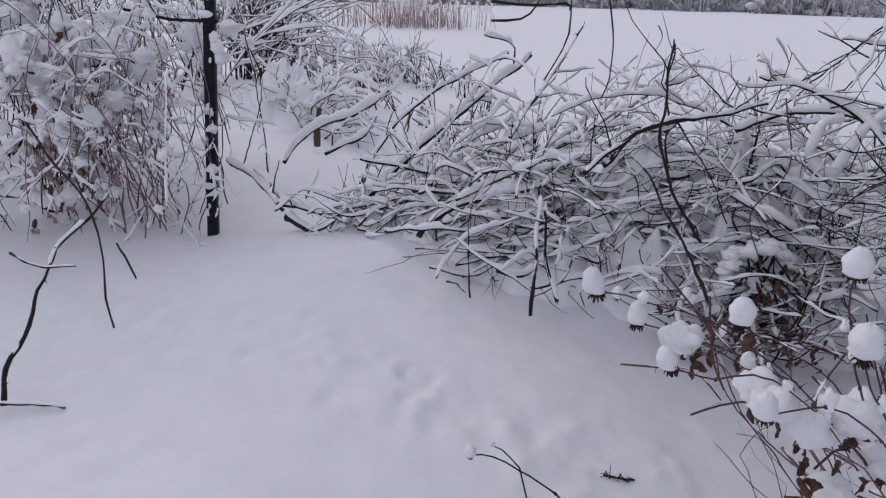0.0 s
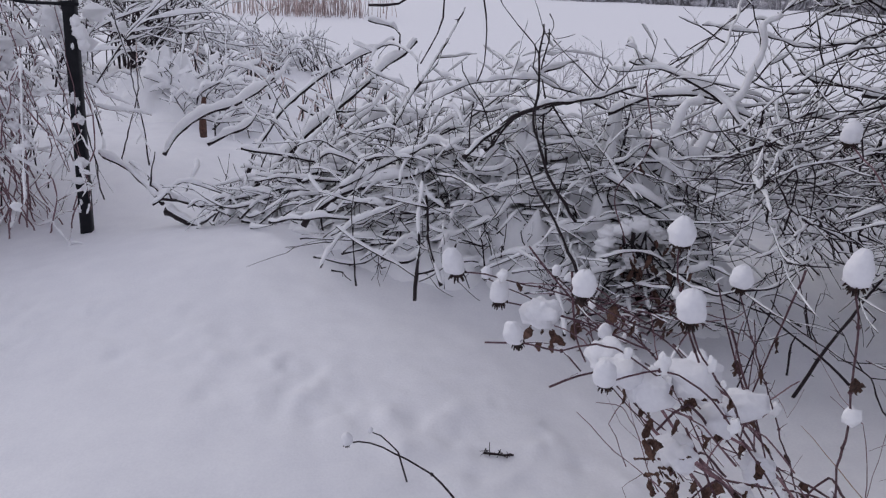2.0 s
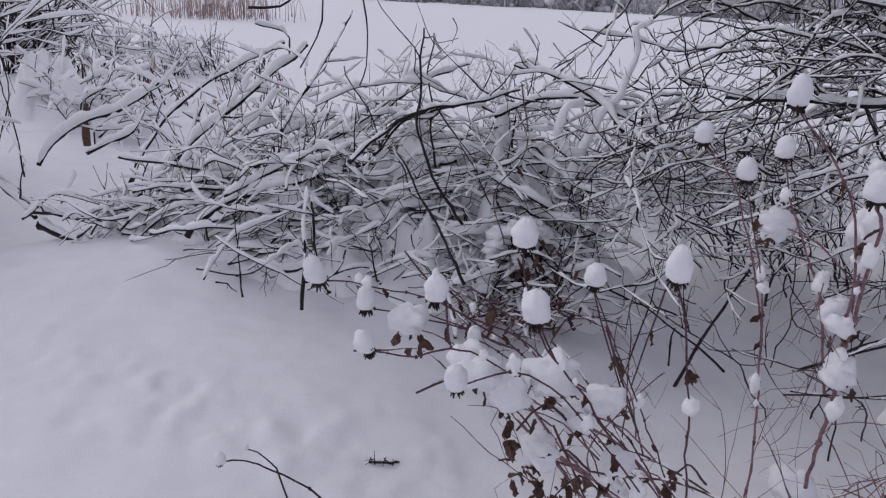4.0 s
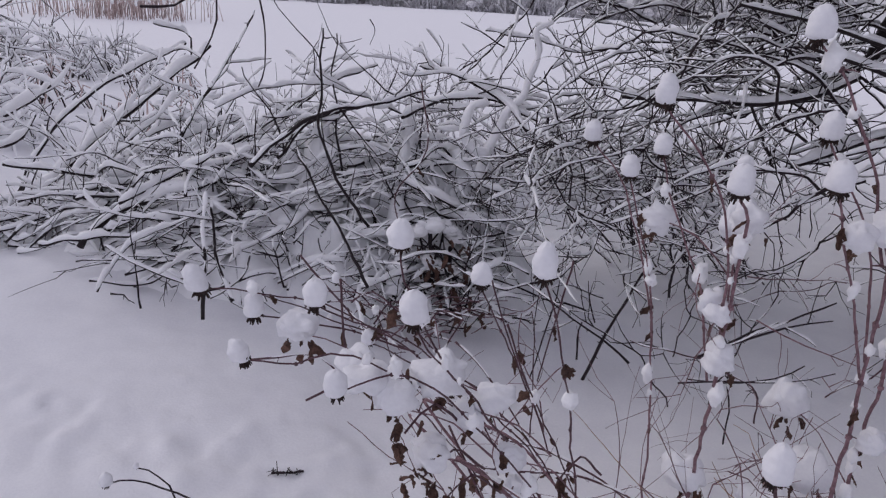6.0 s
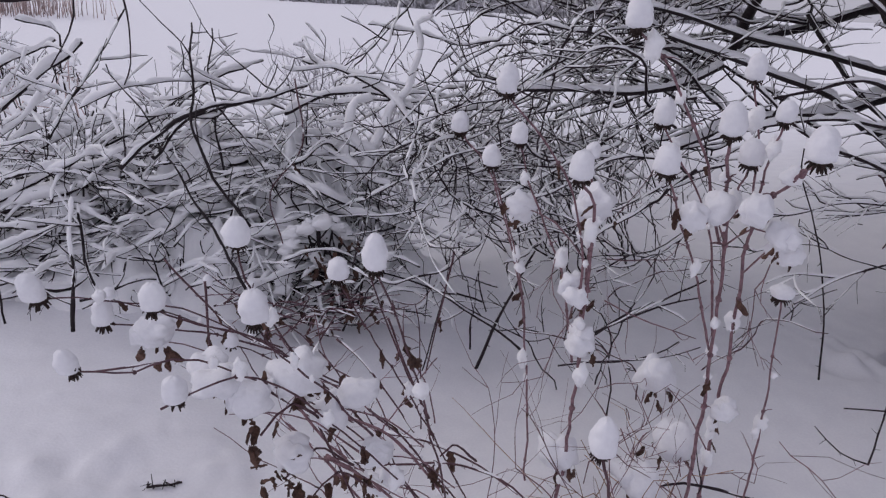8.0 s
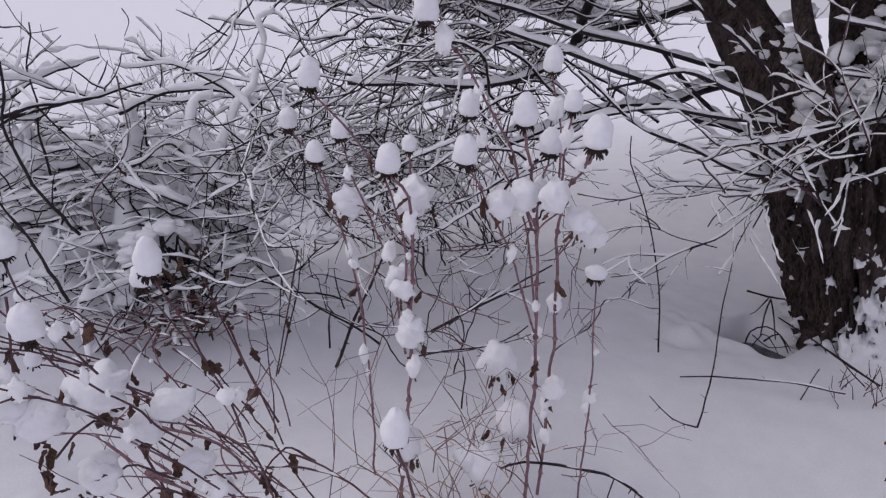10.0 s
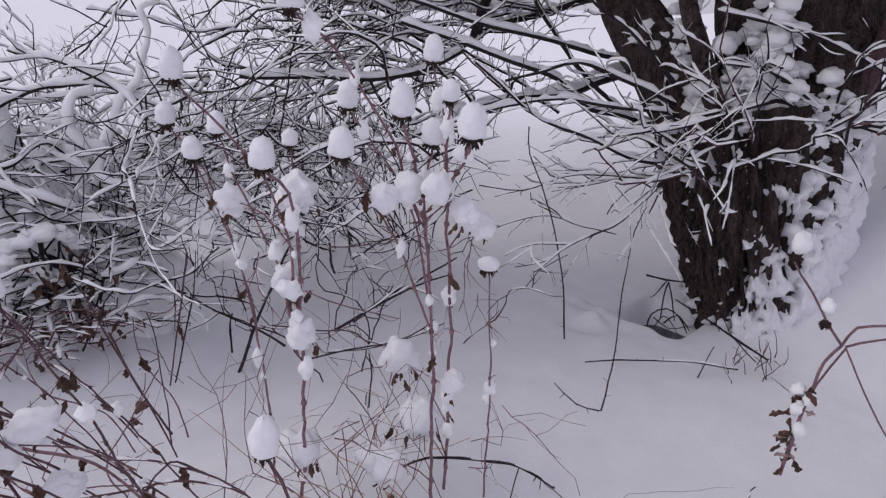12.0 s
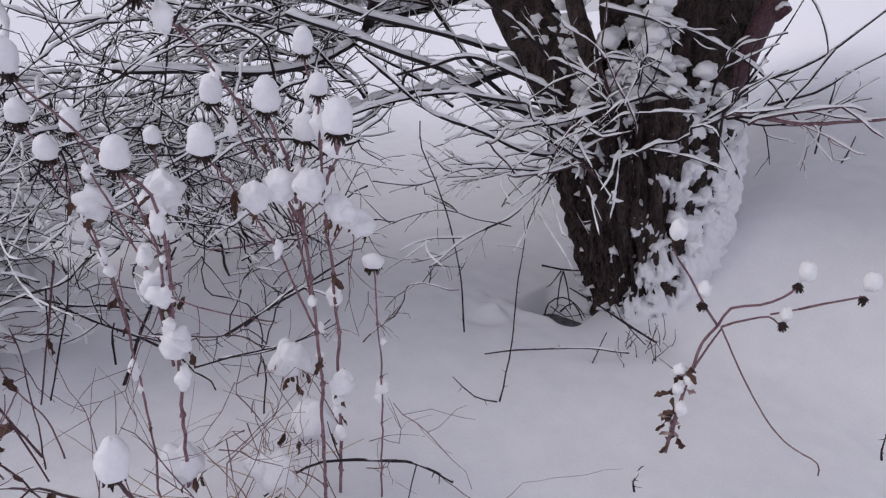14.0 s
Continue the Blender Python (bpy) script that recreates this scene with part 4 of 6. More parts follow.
    for pts, r, h in (
            ([(3.75, 0.56, 0.98), (3.77, 0.44, 1.00), (3.79, 0.28, 0.99), (3.81, 0.12, 1.02), (3.84, -0.11, 1.08)], 0.013, 0.012),
            ([(3.75, 0.54, 0.98), (3.80, 0.41, 0.96), (3.86, 0.27, 0.99)], 0.007, 0.01),
            ([(3.51, 1.11, 1.38), (3.60, 0.96, 1.36), (3.69, 0.79, 1.32), (3.76, 0.63, 1.26), (3.82, 0.46, 1.16), (3.85, 0.28, 0.99)], 0.008, 0.02),
            ([(3.81, 0.52, 1.12), (3.88, 0.36, 1.19), (3.94, 0.23, 1.30), (4.03, 0.07, 1.50)], 0.008, 0.006),
            ([(3.84, 0.42, 1.04), (3.89, 0.26, 1.11), (3.94, 0.17, 1.20), (3.99, 0.02, 1.32)], 0.007, 0.006),
            ([(3.86, 0.53, 1.11), (3.96, 0.47, 1.28), (4.03, 0.43, 1.43), (4.10, 0.39, 1.57)], 0.006, 0.004),
            ([(3.64, 0.65, 0.95), (3.57, 0.77, 1.05), (3.46, 0.87, 1.02), (3.30, 0.99, 0.95), (3.15, 1.12, 0.90)], 0.010, 0.035),
            ([(3.91, 0.20, 0.86), (3.95, 0.21, 0.96), (3.98, 0.21, 1.03)], 0.004, 0.0),
            ([(3.87, 0.19, 1.04), (3.93, 0.20, 1.18)], 0.004, 0.0),
            ([(3.86, 0.09, 0.85), (3.90, 0.08, 0.91), (3.92, 0.07, 0.96)], 0.004, 0.0),
            ([(3.86, 0.20, 1.03), (3.92, 0.15, 1.08), (3.96, 0.11, 1.11)], 0.004, 0.0),
            ([(3.75, 0.58, 0.95), (3.65, 0.72, 1.07), (3.54, 0.85, 1.16), (3.35, 1.03, 1.19)], 0.008, 0.02),
            ([(3.30, 1.10, 0.76), (3.18, 1.18, 0.77), (2.98, 1.31, 0.86), (2.79, 1.44, 0.94), (2.65, 1.53, 1.06), (2.55, 1.58, 1.14)], 0.009, 0.022),
            ([(3.26, 1.05, 0.74), (3.13, 1.08, 0.65), (2.95, 1.12, 0.54), (2.77, 1.19, 0.48), (2.59, 1.23, 0.39)], 0.007, 0.012),
            ([(3.28, 1.09, 0.69), (3.08, 1.22, 0.71), (2.90, 1.32, 0.71), (2.70, 1.40, 0.66), (2.54, 1.50, 0.68)], 0.005, 0.010),
            ([(3.26, 1.08, 0.63), (3.17, 1.21, 0.69), (3.04, 1.33, 0.64), (2.94, 1.43, 0.61)], 0.004, 0.008),
            ([(3.06, 1.16, 0.47), (2.94, 1.25, 0.50), (2.81, 1.33, 0.55), (2.65, 1.41, 0.53), (2.46, 1.47, 0.47)], 0.004, 0.008),
            ([(3.42, 1.17, 0.99), (3.24, 1.36, 1.09), (3.11, 1.49, 1.14), (2.96, 1.58, 1.09), (2.84, 1.66, 1.05)], 0.012, 0.03),
            ([(3.42, 1.15, 0.95), (3.20, 1.32, 0.97), (3.00, 1.49, 0.99), (2.80, 1.62, 0.95), (2.59, 1.73, 0.88)], 0.010, 0.028),
            ([(3.50, 1.19, 1.04), (3.38, 1.38, 1.25), (3.27, 1.53, 1.37), (3.17, 1.66, 1.50)], 0.012, 0.025)):
        g, s = Geo(), Geo()
        p = spline(pts, 0.05, 0.004)
        tube(g, p, r, r * 0.5, 5)
        snow_on(s, p, r, r * 0.5, h * 0.8, 0.85)
        for _ in range(4 if h > 0.007 else 0):
            k = int(rng.integers(1, len(p) - 1))
            grow(g, s, p[k], p[k] - p[k - 1] + rng.normal(0, 0.02, 3), rng.uniform(0.15, 0.4), 0.003, 1, 0.4, 0.009, kids=2)
        ob = part("sucker", g, CANE if r == 0.013 else TWIG, tree)
        if s.n:
            part("snow", s, FLUFF, ob, kind="stuff")


willow()


# ---- dried coneflowers ----
def seed_head(g, c, d, r):
    """A spiky cone of bracts on the end of a stem."""
    c, d = np.array(c, float), np.array(d, float)
    d /= np.linalg.norm(d)
    blob(g, c, (r * 0.8, r * 0.8, r * 0.7), 0.3, c[0] * 9)
    for k in range(40):
        o = rng.normal(0, 1, 3)
        o /= np.linalg.norm(o)
        if o @ d > 0.75:
            continue
        tube(g, np.array([c + o * r * 0.5, c + o * r * 0.95 + (0, 0, -0.1 * r), c + o * r * 1.12 + (0, 0, -0.3 * r)]), r * 0.16, r * 0.06, 4)


def snow_cap(g, foot, w, tall, lean=(0, 0)):
    """A bullet-shaped cap of snow on a seed head: nearly straight sides, a round top, grainy all over."""
    rows, cols = 18, 22
    shift = Vector((rng.random() * 90, rng.random() * 90, 0))
    high = w * 1.95 * tall
    rings = []
    for i in range(rows):
        v = math.sin(0.5 * math.pi * i / (rows - 1))
        r = w * (0.84 + 0.17 * math.sin(math.pi * min(1.0, v * 1.05 + 0.05))) * max(0.002, 1 - v ** 5.5) ** 0.5 if i else w * 0.5
        ring = []
        for j in range(cols):
            a = 2 * math.pi * j / cols
            q = Vector((math.cos(a), math.sin(a), v * 2.2 * tall))
            k = 1 + 0.20 * noise.noise(q * 1.1 + shift) + 0.08 * noise.noise(q * 3.3 + shift)
            ring.append((foot[0] + lean[0] * v * 2 + r * k * math.cos(a), foot[1] + lean[1] * v * 2 + r * k * math.sin(a), foot[2] - 0.002 + high * v * (1 + 0.05 * noise.noise(q * 2 + shift))))
        rings.append(ring)
    loft(g, np.array(rings))


def flower(points, cap, r=0.0021, mat=None, leaves=0, lumps=0, lean=(0, 0), label="", down=False, tall=1.15):
    """One dried coneflower: stem with nodes, seed head, its cap of snow, leaves and clots of snow."""
    mat = mat or (CANE if points[0][0] > 1.3 else DARK_CANE)
    p = spline(points, 0.03, 0.004)
    p[0][2] = min(p[0][2], ground_at(p[0][0], p[0][1]) - 0.01) if not down else p[0][2]
    fl = thing("coneflower", p[0], label or "dried brown coneflower with an egg-shaped cap of snow", "plant", "coneflowers in the snow")
    g = Geo()
    tube(g, p, r * 1.15, r * 0.75, 6, 0.06)
    for k in range(4, len(p) - 3, 5):
        blob(g, p[k], (r * 1.7, r * 1.7, r * 2.2), 0.4, k, 5, 7)
        if rng.random() < 0.6:
            e = rng.normal(0, 1, 3) * (1, 1, 0.4) + (0, 0, 0.5)
            e *= rng.uniform(0.012, 0.035) / np.linalg.norm(e)
            tube(g, np.array([p[k], p[k] + e * 0.6, p[k] + e + (0, 0, -0.004)]), r * 0.55, r * 0.3, 4)
    part("stem", g, mat, fl)
    tip = p[-1]
    d = p[-1] - p[-3]
    if cap:
        h = Geo()
        seed_head(h, tip + (0, 0, 0.003), d, cap * 0.76)
        part("seed_head", h, SEED, fl)
        s = Geo()
        snow_cap(s, tip + (lean[0], lean[1], cap * 0.05), cap * rng.uniform(0.92, 1.04), tall * rng.uniform(0.98, 1.12), lean)
        part("snow_cap", s, SNOW, fl)
    for k in range(leaves):
        i = int(rng.integers(len(p) // 4, len(p) - 3))
        lf = Geo()
        leaf(lf, p[i], (rng.normal(0, 0.5), rng.normal(0, 0.5), -1), rng.uniform(0.022, 0.042))
        part("leaf", lf, LEAF, fl)
    if lumps:
        s = Geo()
        for k in range(int(lumps * 0.6 + 0.5)):
            i = int(rng.integers(len(p) // 5, len(p) - 2))
            w = rng.uniform(0.004, 0.013 if points[0][0] < 1.3 else 0.016)
            blob(s, p[i] + rng.normal(0, 0.005, 3) + (0, 0, 0.004), (w * rng.uniform(0.9, 1.4), w * 1.1, w * rng.uniform(1.0, 2.2)), 0.6, rng.random() * 60, 9, 12, 0, 0, 0.08)
        part("snow", s, FLUFF, fl, "clots of snow caught on the stem", kind="stuff")
    return fl


# stems bowed over towards the open snow
flower([(1.22, 1.12, 0), (0.98, 1.22, 0.36), (0.62, 1.33, 0.66), (0.40, 1.36, 0.745), (0.288, 1.355, 0.765)], 0.0265, leaves=1, lumps=3, lean=(-0.005, 0))
flower([(0.75, 1.31, 0.57), (0.65, 1.36, 0.60), (0.46, 1.385, 0.66), (0.395, 1.38, 0.68)], 0.024, down=True, leaves=1, lumps=2)
flower([(1.18, 1.06, 0), (0.95, 1.10, 0.42), (0.68, 1.10, 0.70), (0.52, 1.08, 0.80), (0.465, 1.07, 0.84)], 0.0225, leaves=2, lumps=4)
flower([(0.85, 1.02, 0.50), (0.72, 0.97, 0.68), (0.63, 0.945, 0.79), (0.60, 0.94, 0.85)], 0.0235, down=True, leaves=1, lumps=3)
flower([(1.12, 1.05, 0.02), (0.88, 1.08, 0.42), (0.62, 1.05, 0.68), (0.48, 1.02, 0.765), (0.42, 1.03, 0.745), (0.335, 1.025, 0.775)], 0.0185, leaves=2, lumps=5, lean=(-0.004, 0))
flower([(1.12, 0.98, 0.02), (0.90, 0.95, 0.40), (0.70, 0.93, 0.66), (0.60, 0.94, 0.745), (0.54, 0.95, 0.745), (0.472, 0.952, 0.728)], 0.021, leaves=2, lumps=6)
flower([(0.75, 1.07, 0.62), (0.66, 1.03, 0.78), (0.61, 1.0, 0.90), (0.59, 0.99, 0.965)], 0.0205, down=True, leaves=1, lumps=3)
flower([(0.98, 0.93, 0.36), (0.88, 0.86, 0.65), (0.80, 0.80, 0.85), (0.735, 0.772, 0.985)], 0.0185, down=True, leaves=1, lumps=3, tall=1.45)
flower([(1.25, 1.22, 0), (1.05, 1.2, 0.4), (0.87, 1.15, 0.72), (0.816, 1.13, 0.815)], 0.0205, leaves=2, lumps=3)
flower([(1.15, 1.5, 0), (0.95, 1.7, 0.35), (0.75, 1.8, 0.48), (0.68, 1.80, 0.55)], 0.014, leaves=2, lumps=3)
flower([(0.85, 1.66, 0.38), (0.7, 1.66, 0.46), (0.55, 1.66, 0.55), (0.42, 1.62, 0.63)], 0.014, down=True, leaves=1, lumps=2)
flower([(0.93, 1.24, 0.36), (0.85, 1.32, 0.45), (0.72, 1.36, 0.54), (0.64, 1.33, 0.60)], 0.017, down=True, leaves=2, lumps=3)
# tall upright stems
flower([(1.69, 0.86, 0), (1.63, 0.835, 0.56), (1.566, 0.81, 0.84), (1.49, 0.79, 1.05), (1.396, 0.729, 1.155)], 0.0225, r=0.0042, leaves=2, lumps=9, tall=1.35)
flower([(1.566, 0.81, 0.84), (1.54, 0.80, 1.0), (1.517, 0.766, 1.085)], 0.024, r=0.0025, down=True, lumps=3)
flower([(1.77, 0.88, 0), (1.70, 0.84, 0.55), (1.593, 0.784, 0.94), (1.50, 0.66, 1.08), (1.401, 0.564, 1.145)], 0.0245, r=0.0040, leaves=4, lumps=12, tall=1.2)
flower([(1.593, 0.784, 0.94), (1.60, 0.82, 1.12), (1.577, 0.838, 1.235)], 0.0195, r=0.0024, down=True, lumps=3, tall=1.3)
flower([(1.593, 0.784, 0.94), (1.52, 0.73, 1.10), (1.469, 0.681, 1.185)], 0.018, r=0.0024, down=True, lumps=4)
flower([(1.38, 1.02, 0), (1.37, 1.0, 0.43), (1.355, 0.99, 0.83), (1.30, 0.95, 0.97), (1.22, 0.905, 1.045)], 0.024, r=0.0042, leaves=3, lumps=12, tall=1.2)
flower([(1.62, 0.84, 0.62), (1.50, 0.84, 0.86), (1.37, 0.80, 1.02), (1.292, 0.768, 1.085)], 0.023, r=0.0026, down=True, lumps=2, leaves=1)
flower([(1.36, 1.0, 0.62), (1.33, 1.0, 0.88), (1.22, 0.99, 1.08), (1.12, 1.03, 1.19)], 0.0215, r=0.0028, down=True, leaves=1, lumps=4, tall=1.4)
flower([(1.41, 1.18, 0), (1.40, 1.26, 0.55), (1.37, 1.42, 0.9), (1.33, 1.54, 1.01)], 0.026, r=0.0028, leaves=2, lumps=4)
flower([(1.37, 1.02, 0.55), (1.37, 1.1, 0.75), (1.33, 1.19, 0.93), (1.30, 1.222, 1.045)], 0.021, r=0.0026, down=True, leaves=1, lumps=4)
flower([(1.40, 1.25, 0.5), (1.37, 1.27, 0.7), (1.32, 1.29, 0.87), (1.28, 1.30, 0.975)], 0.0235, r=0.0026, down=True, leaves=1, lumps=4)
flower([(1.36, 1.0, 0.7), (1.38, 1.03, 0.85), (1.385, 1.05, 0.97), (1.373, 1.046, 1.045)], 0.0165, r=0.0024, down=True, lumps=3)
flower([(1.62, 0.84, 0.66), (1.56, 0.86, 0.92), (1.46, 0.89, 1.08), (1.404, 0.894, 1.145)], 0.021, r=0.0026, down=True, lumps=4)
flower([(1.55, 0.82, 0.9), (1.46, 0.83, 1.10), (1.33, 0.83, 1.25), (1.23, 0.825, 1.325)], 0.022, r=0.0028, down=True, lumps=3, leaves=1)
flower([(1.85, 0.80, 0), (1.80, 0.78, 0.4), (1.75, 0.77, 0.66), (1.734, 0.769, 0.765)], 0.026, r=0.0026, lumps=5, tall=0.6)
flower([(1.12, 0.58, 0), (1.08, 0.56, 0.4), (1.02, 0.53, 0.66), (0.975, 0.515, 0.765)], 0.0205, r=0.0034, leaves=0, lumps=1, tall=1.5)
# small bowed heads out on the open snow
flower([(0.34, 1.36, 0.08), (0.26, 1.42, 0.16), (0.14, 1.50, 0.20), (0.045, 1.52, 0.205)], 0.015, r=0.0026, mat=TWIG)
flower([(0.21, 1.52, 0.14), (0.16, 1.55, 0.17), (0.11, 1.57, 0.20)], 0.007, r=0.0022, mat=TWIG)
# leafy stems whose leaves carry pillows of snow
for c, w in (((0.49, 1.32, 0.65), 0.055), ((0.58, 1.10, 0.67), 0.056), ((0.70, 1.06, 0.655), 0.066), ((0.63, 1.02, 0.62), 0.05), ((0.80, 1.05, 0.56), 0.056), ((0.68, 1.02, 0.50), 0.050), ((0.86, 1.00, 0.46), 0.042), ((0.93, 1.14, 0.25), 0.05), ((1.02, 1.02, 0.16), 0.05),
             ((1.34, 1.24, 0.88), 0.035), ((1.356, 0.995, 0.94), 0.036), ((1.452, 0.80, 0.985), 0.032), ((1.796, 1.108, 0.35), 0.05), ((1.72, 1.0, 0.22), 0.06), ((1.38, 1.05, 0.25), 0.05), ((1.37, 0.99, 0.62), 0.03), ((1.36, 1.02, 0.73), 0.032), ((1.55, 0.92, 0.2), 0.05), ((1.62, 0.72, 0.9), 0.028), ((1.48, 0.70, 1.02), 0.028), ((1.70, 0.82, 0.45), 0.028), ((1.50, 0.66, 0.97), 0.026)):
    lf = thing("leaf_cluster", c, "withered brown leaves holding a pillow of snow on a dried stem", "leaves", "snowy leaf clusters")
    s = Geo()
    w *= 0.72 if c[0] < 1.2 else 0.92
    for k in range(2):
        o = rng.normal(0, w * 0.4, 3)
        blob(s, np.array(c) + o * (1, 1, 0.7) + (0, 0, w * 0.15), (w * rng.uniform(0.85, 1.2), w * rng.uniform(0.85, 1.2), w * (rng.uniform(0.6, 0.85) if c[0] < 1.2 else rng.uniform(0.85, 1.25))), 0.5, rng.random() * 70, 14, 20, 0.9, 0, 0.06)
    part("snow", s, SNOW, lf, "pillow of snow")
    for k in range(5):
        g = Geo()
        leaf(g, np.array(c) + rng.normal(0, w * 0.5, 3) + (0, 0, -w * 0.35), (rng.normal(0, 0.5), rng.normal(0, 0.5), -1), w * rng.uniform(0.6, 1.2))
        part("leaf", g, LEAF, lf)
    g = Geo()
    foot = np.array(c) + (0.2, 0.02, -0.17)
    if c[0] > 1.2:
        z = max(0.0, c[2] - 0.07)
        near = [np.array((np.interp(z, zs, xs), np.interp(z, zs, ys), z)) for xs, ys, zs in (((1.69, 1.63, 1.566, 1.49), (0.86, 0.835, 0.81, 0.79), (0, 0.56, 0.84, 1.05)), ((1.77, 1.70, 1.593, 1.50), (0.88, 0.84, 0.784, 0.66), (0, 0.55, 0.94, 1.08)), ((1.38, 1.37, 1.355, 1.30), (1.02, 1.0, 0.99, 0.95), (0, 0.43, 0.83, 0.97)))]
        foot = min(near, key=lambda q: np.linalg.norm(q - np.array(c)))
    tube(g, spline([foot, (foot + c) / 2 + (0, 0, 0.03), c], 0.05, 0.003), 0.0020, 0.0016)
    part("stem", g, CANE, lf)

# leaves curled up small, hanging under the snowy stems
for c, n, size in (((0.66, 1.00, 0.475), 12, 0.030), ((0.70, 0.99, 0.41), 9, 0.034), ((0.615, 1.0, 0.585), 2, 0.058), ((0.99, 1.02, 0.36), 3, 0.04)):
    cl = thing("curled_leaves", c, "withered dark leaves curled up on a dried stem", "leaves", "curled leaves")
    for k in range(n):
        g = Geo()
        leaf(g, np.array(c) + rng.normal(0, 0.018, 3), (rng.normal(0, 0.8), rng.normal(0, 0.8), -0.8), size * rng.uniform(0.7, 1.2))
        part("leaf", g, LEAF, cl)
    g = Geo()
    foot = np.array(c) + (0.16, 0.05, -0.06)
    tube(g, spline([foot, np.array(c) + (0.07, 0.02, 0.035), c], 0.03, 0.003), 0.003, 0.002)
    part("stem", g, DARK_CANE, cl)

# arching thorny canes low in front of the bed
for pts, r in (
        ([(0.76, 1.27, 0.46), (0.80, 1.19, 0.40), (0.85, 1.11, 0.36), (0.90, 1.02, 0.32), (0.96, 0.94, 0.29)], 0.0055),
        ([(0.78, 1.32, 0.43), (0.86, 1.22, 0.42), (0.94, 1.13, 0.40), (1.00, 1.02, 0.33), (1.02, 0.95, 0.28)], 0.0055),
        ([(0.78, 1.11, 0.41), (0.84, 1.03, 0.39), (0.90, 0.95, 0.37)], 0.0075),
        ([(0.85, 1.36, 0.21), (0.98, 1.23, 0.23), (1.10, 1.11, 0.28), (1.18, 1.01, 0.28), (1.23, 0.92, 0.24)], 0.0045),
        ([(1.04, 1.37, 0.22), (1.12, 1.26, 0.24), (1.19, 1.15, 0.23), (1.25, 1.02, 0.20)], 0.0045),
        ([(1.01, 1.65, 0.38), (1.07, 1.58, 0.32), (1.13, 1.50, 0.22), (1.17, 1.43, 0.14)], 0.0045),
        ([(1.15, 1.59, 0.45), (1.18, 1.53, 0.32), (1.21, 1.48, 0.22), (1.24, 1.43, 0.09)], 0.0045),
        ([(0.92, 1.42, 0.58), (0.85, 1.37, 0.53), (0.79, 1.31, 0.47), (0.75, 1.27, 0.43)], 0.0035),
        ([(1.44, 1.71, 0.58), (1.41, 1.71, 0.42), (1.38, 1.71, 0.28), (1.35, 1.70, 0.15)], 0.005),
        ([(0.36, 1.35, 0.59), (0.44, 1.34, 0.59), (0.52, 1.33, 0.59), (0.58, 1.30, 0.53)], 0.0035),
        ([(0.47, 1.20, 0.56), (0.54, 1.22, 0.57), (0.61, 1.22, 0.58), (0.66, 1.21, 0.56), (0.72, 1.20, 0.51)], 0.0035),
        ([(0.63, 1.55, 0.67), (0.62, 1.49, 0.60), (0.61, 1.42, 0.55), (0.62, 1.37, 0.51)], 0.0045),
        ([(0.56, 1.71, 0.68), (0.62, 1.61, 0.61), (0.68, 1.51, 0.55), (0.75, 1.43, 0.52)], 0.004),
        ([(0.70, 1.70, 0.53), (0.76, 1.69, 0.56), (0.81, 1.64, 0.52), (0.90, 1.59, 0.48)], 0.004),
        ([(0.73, 1.28, 0.42), (0.80, 1.17, 0.35), (0.85, 1.08, 0.29), (0.89, 1.01, 0.24)], 0.0055),
        ([(0.78, 1.16, 0.46), (0.80, 1.10, 0.40), (0.82, 1.02, 0.33)], 0.0045),
        ([(1.08, 2.22, 1.07), (1.05, 2.06, 0.88), (0.92, 1.99, 0.75), (0.92, 1.87, 0.62)], 0.004),
        ([(1.26, 1.50, 0.12), (1.20, 1.55, 0.27), (1.17, 1.58, 0.37), (1.14, 1.61, 0.47), (1.11, 1.64, 0.58)], 0.0045)):
    g, s = Geo(), Geo()
    p = spline(pts, 0.03, 0.002)
    r *= 0.72
    tube(g, p, r, r * 0.7, 6, 0.05)
    for k in range(2, len(p) - 1, 2):
        tube(g, np.array([p[k], p[k] + rng.normal(0, 0.006, 3), p[k] + rng.normal(0, 0.009, 3)]), r * 0.35, r * 0.1, 4)
    snow_on(s, p, r, r * 0.7, 0.009, 0.55)
    cane = thing("cane", p[0], "thin red-brown cane with small buds, dusted with snow", "stem", "canes in the flower bed")
    part("stem", g, CANE if r > 0.0037 else DARK_CANE, cane)
    if s.n:
        part("snow", s, FLUFF, cane, kind="stuff")
    lf = Geo()
    leaf(lf, p[len(p) // 2], (rng.normal(0, 0.4), rng.normal(0, 0.4), -1), rng.uniform(0.03, 0.06))
    part("leaf", lf, LEAF, cane)

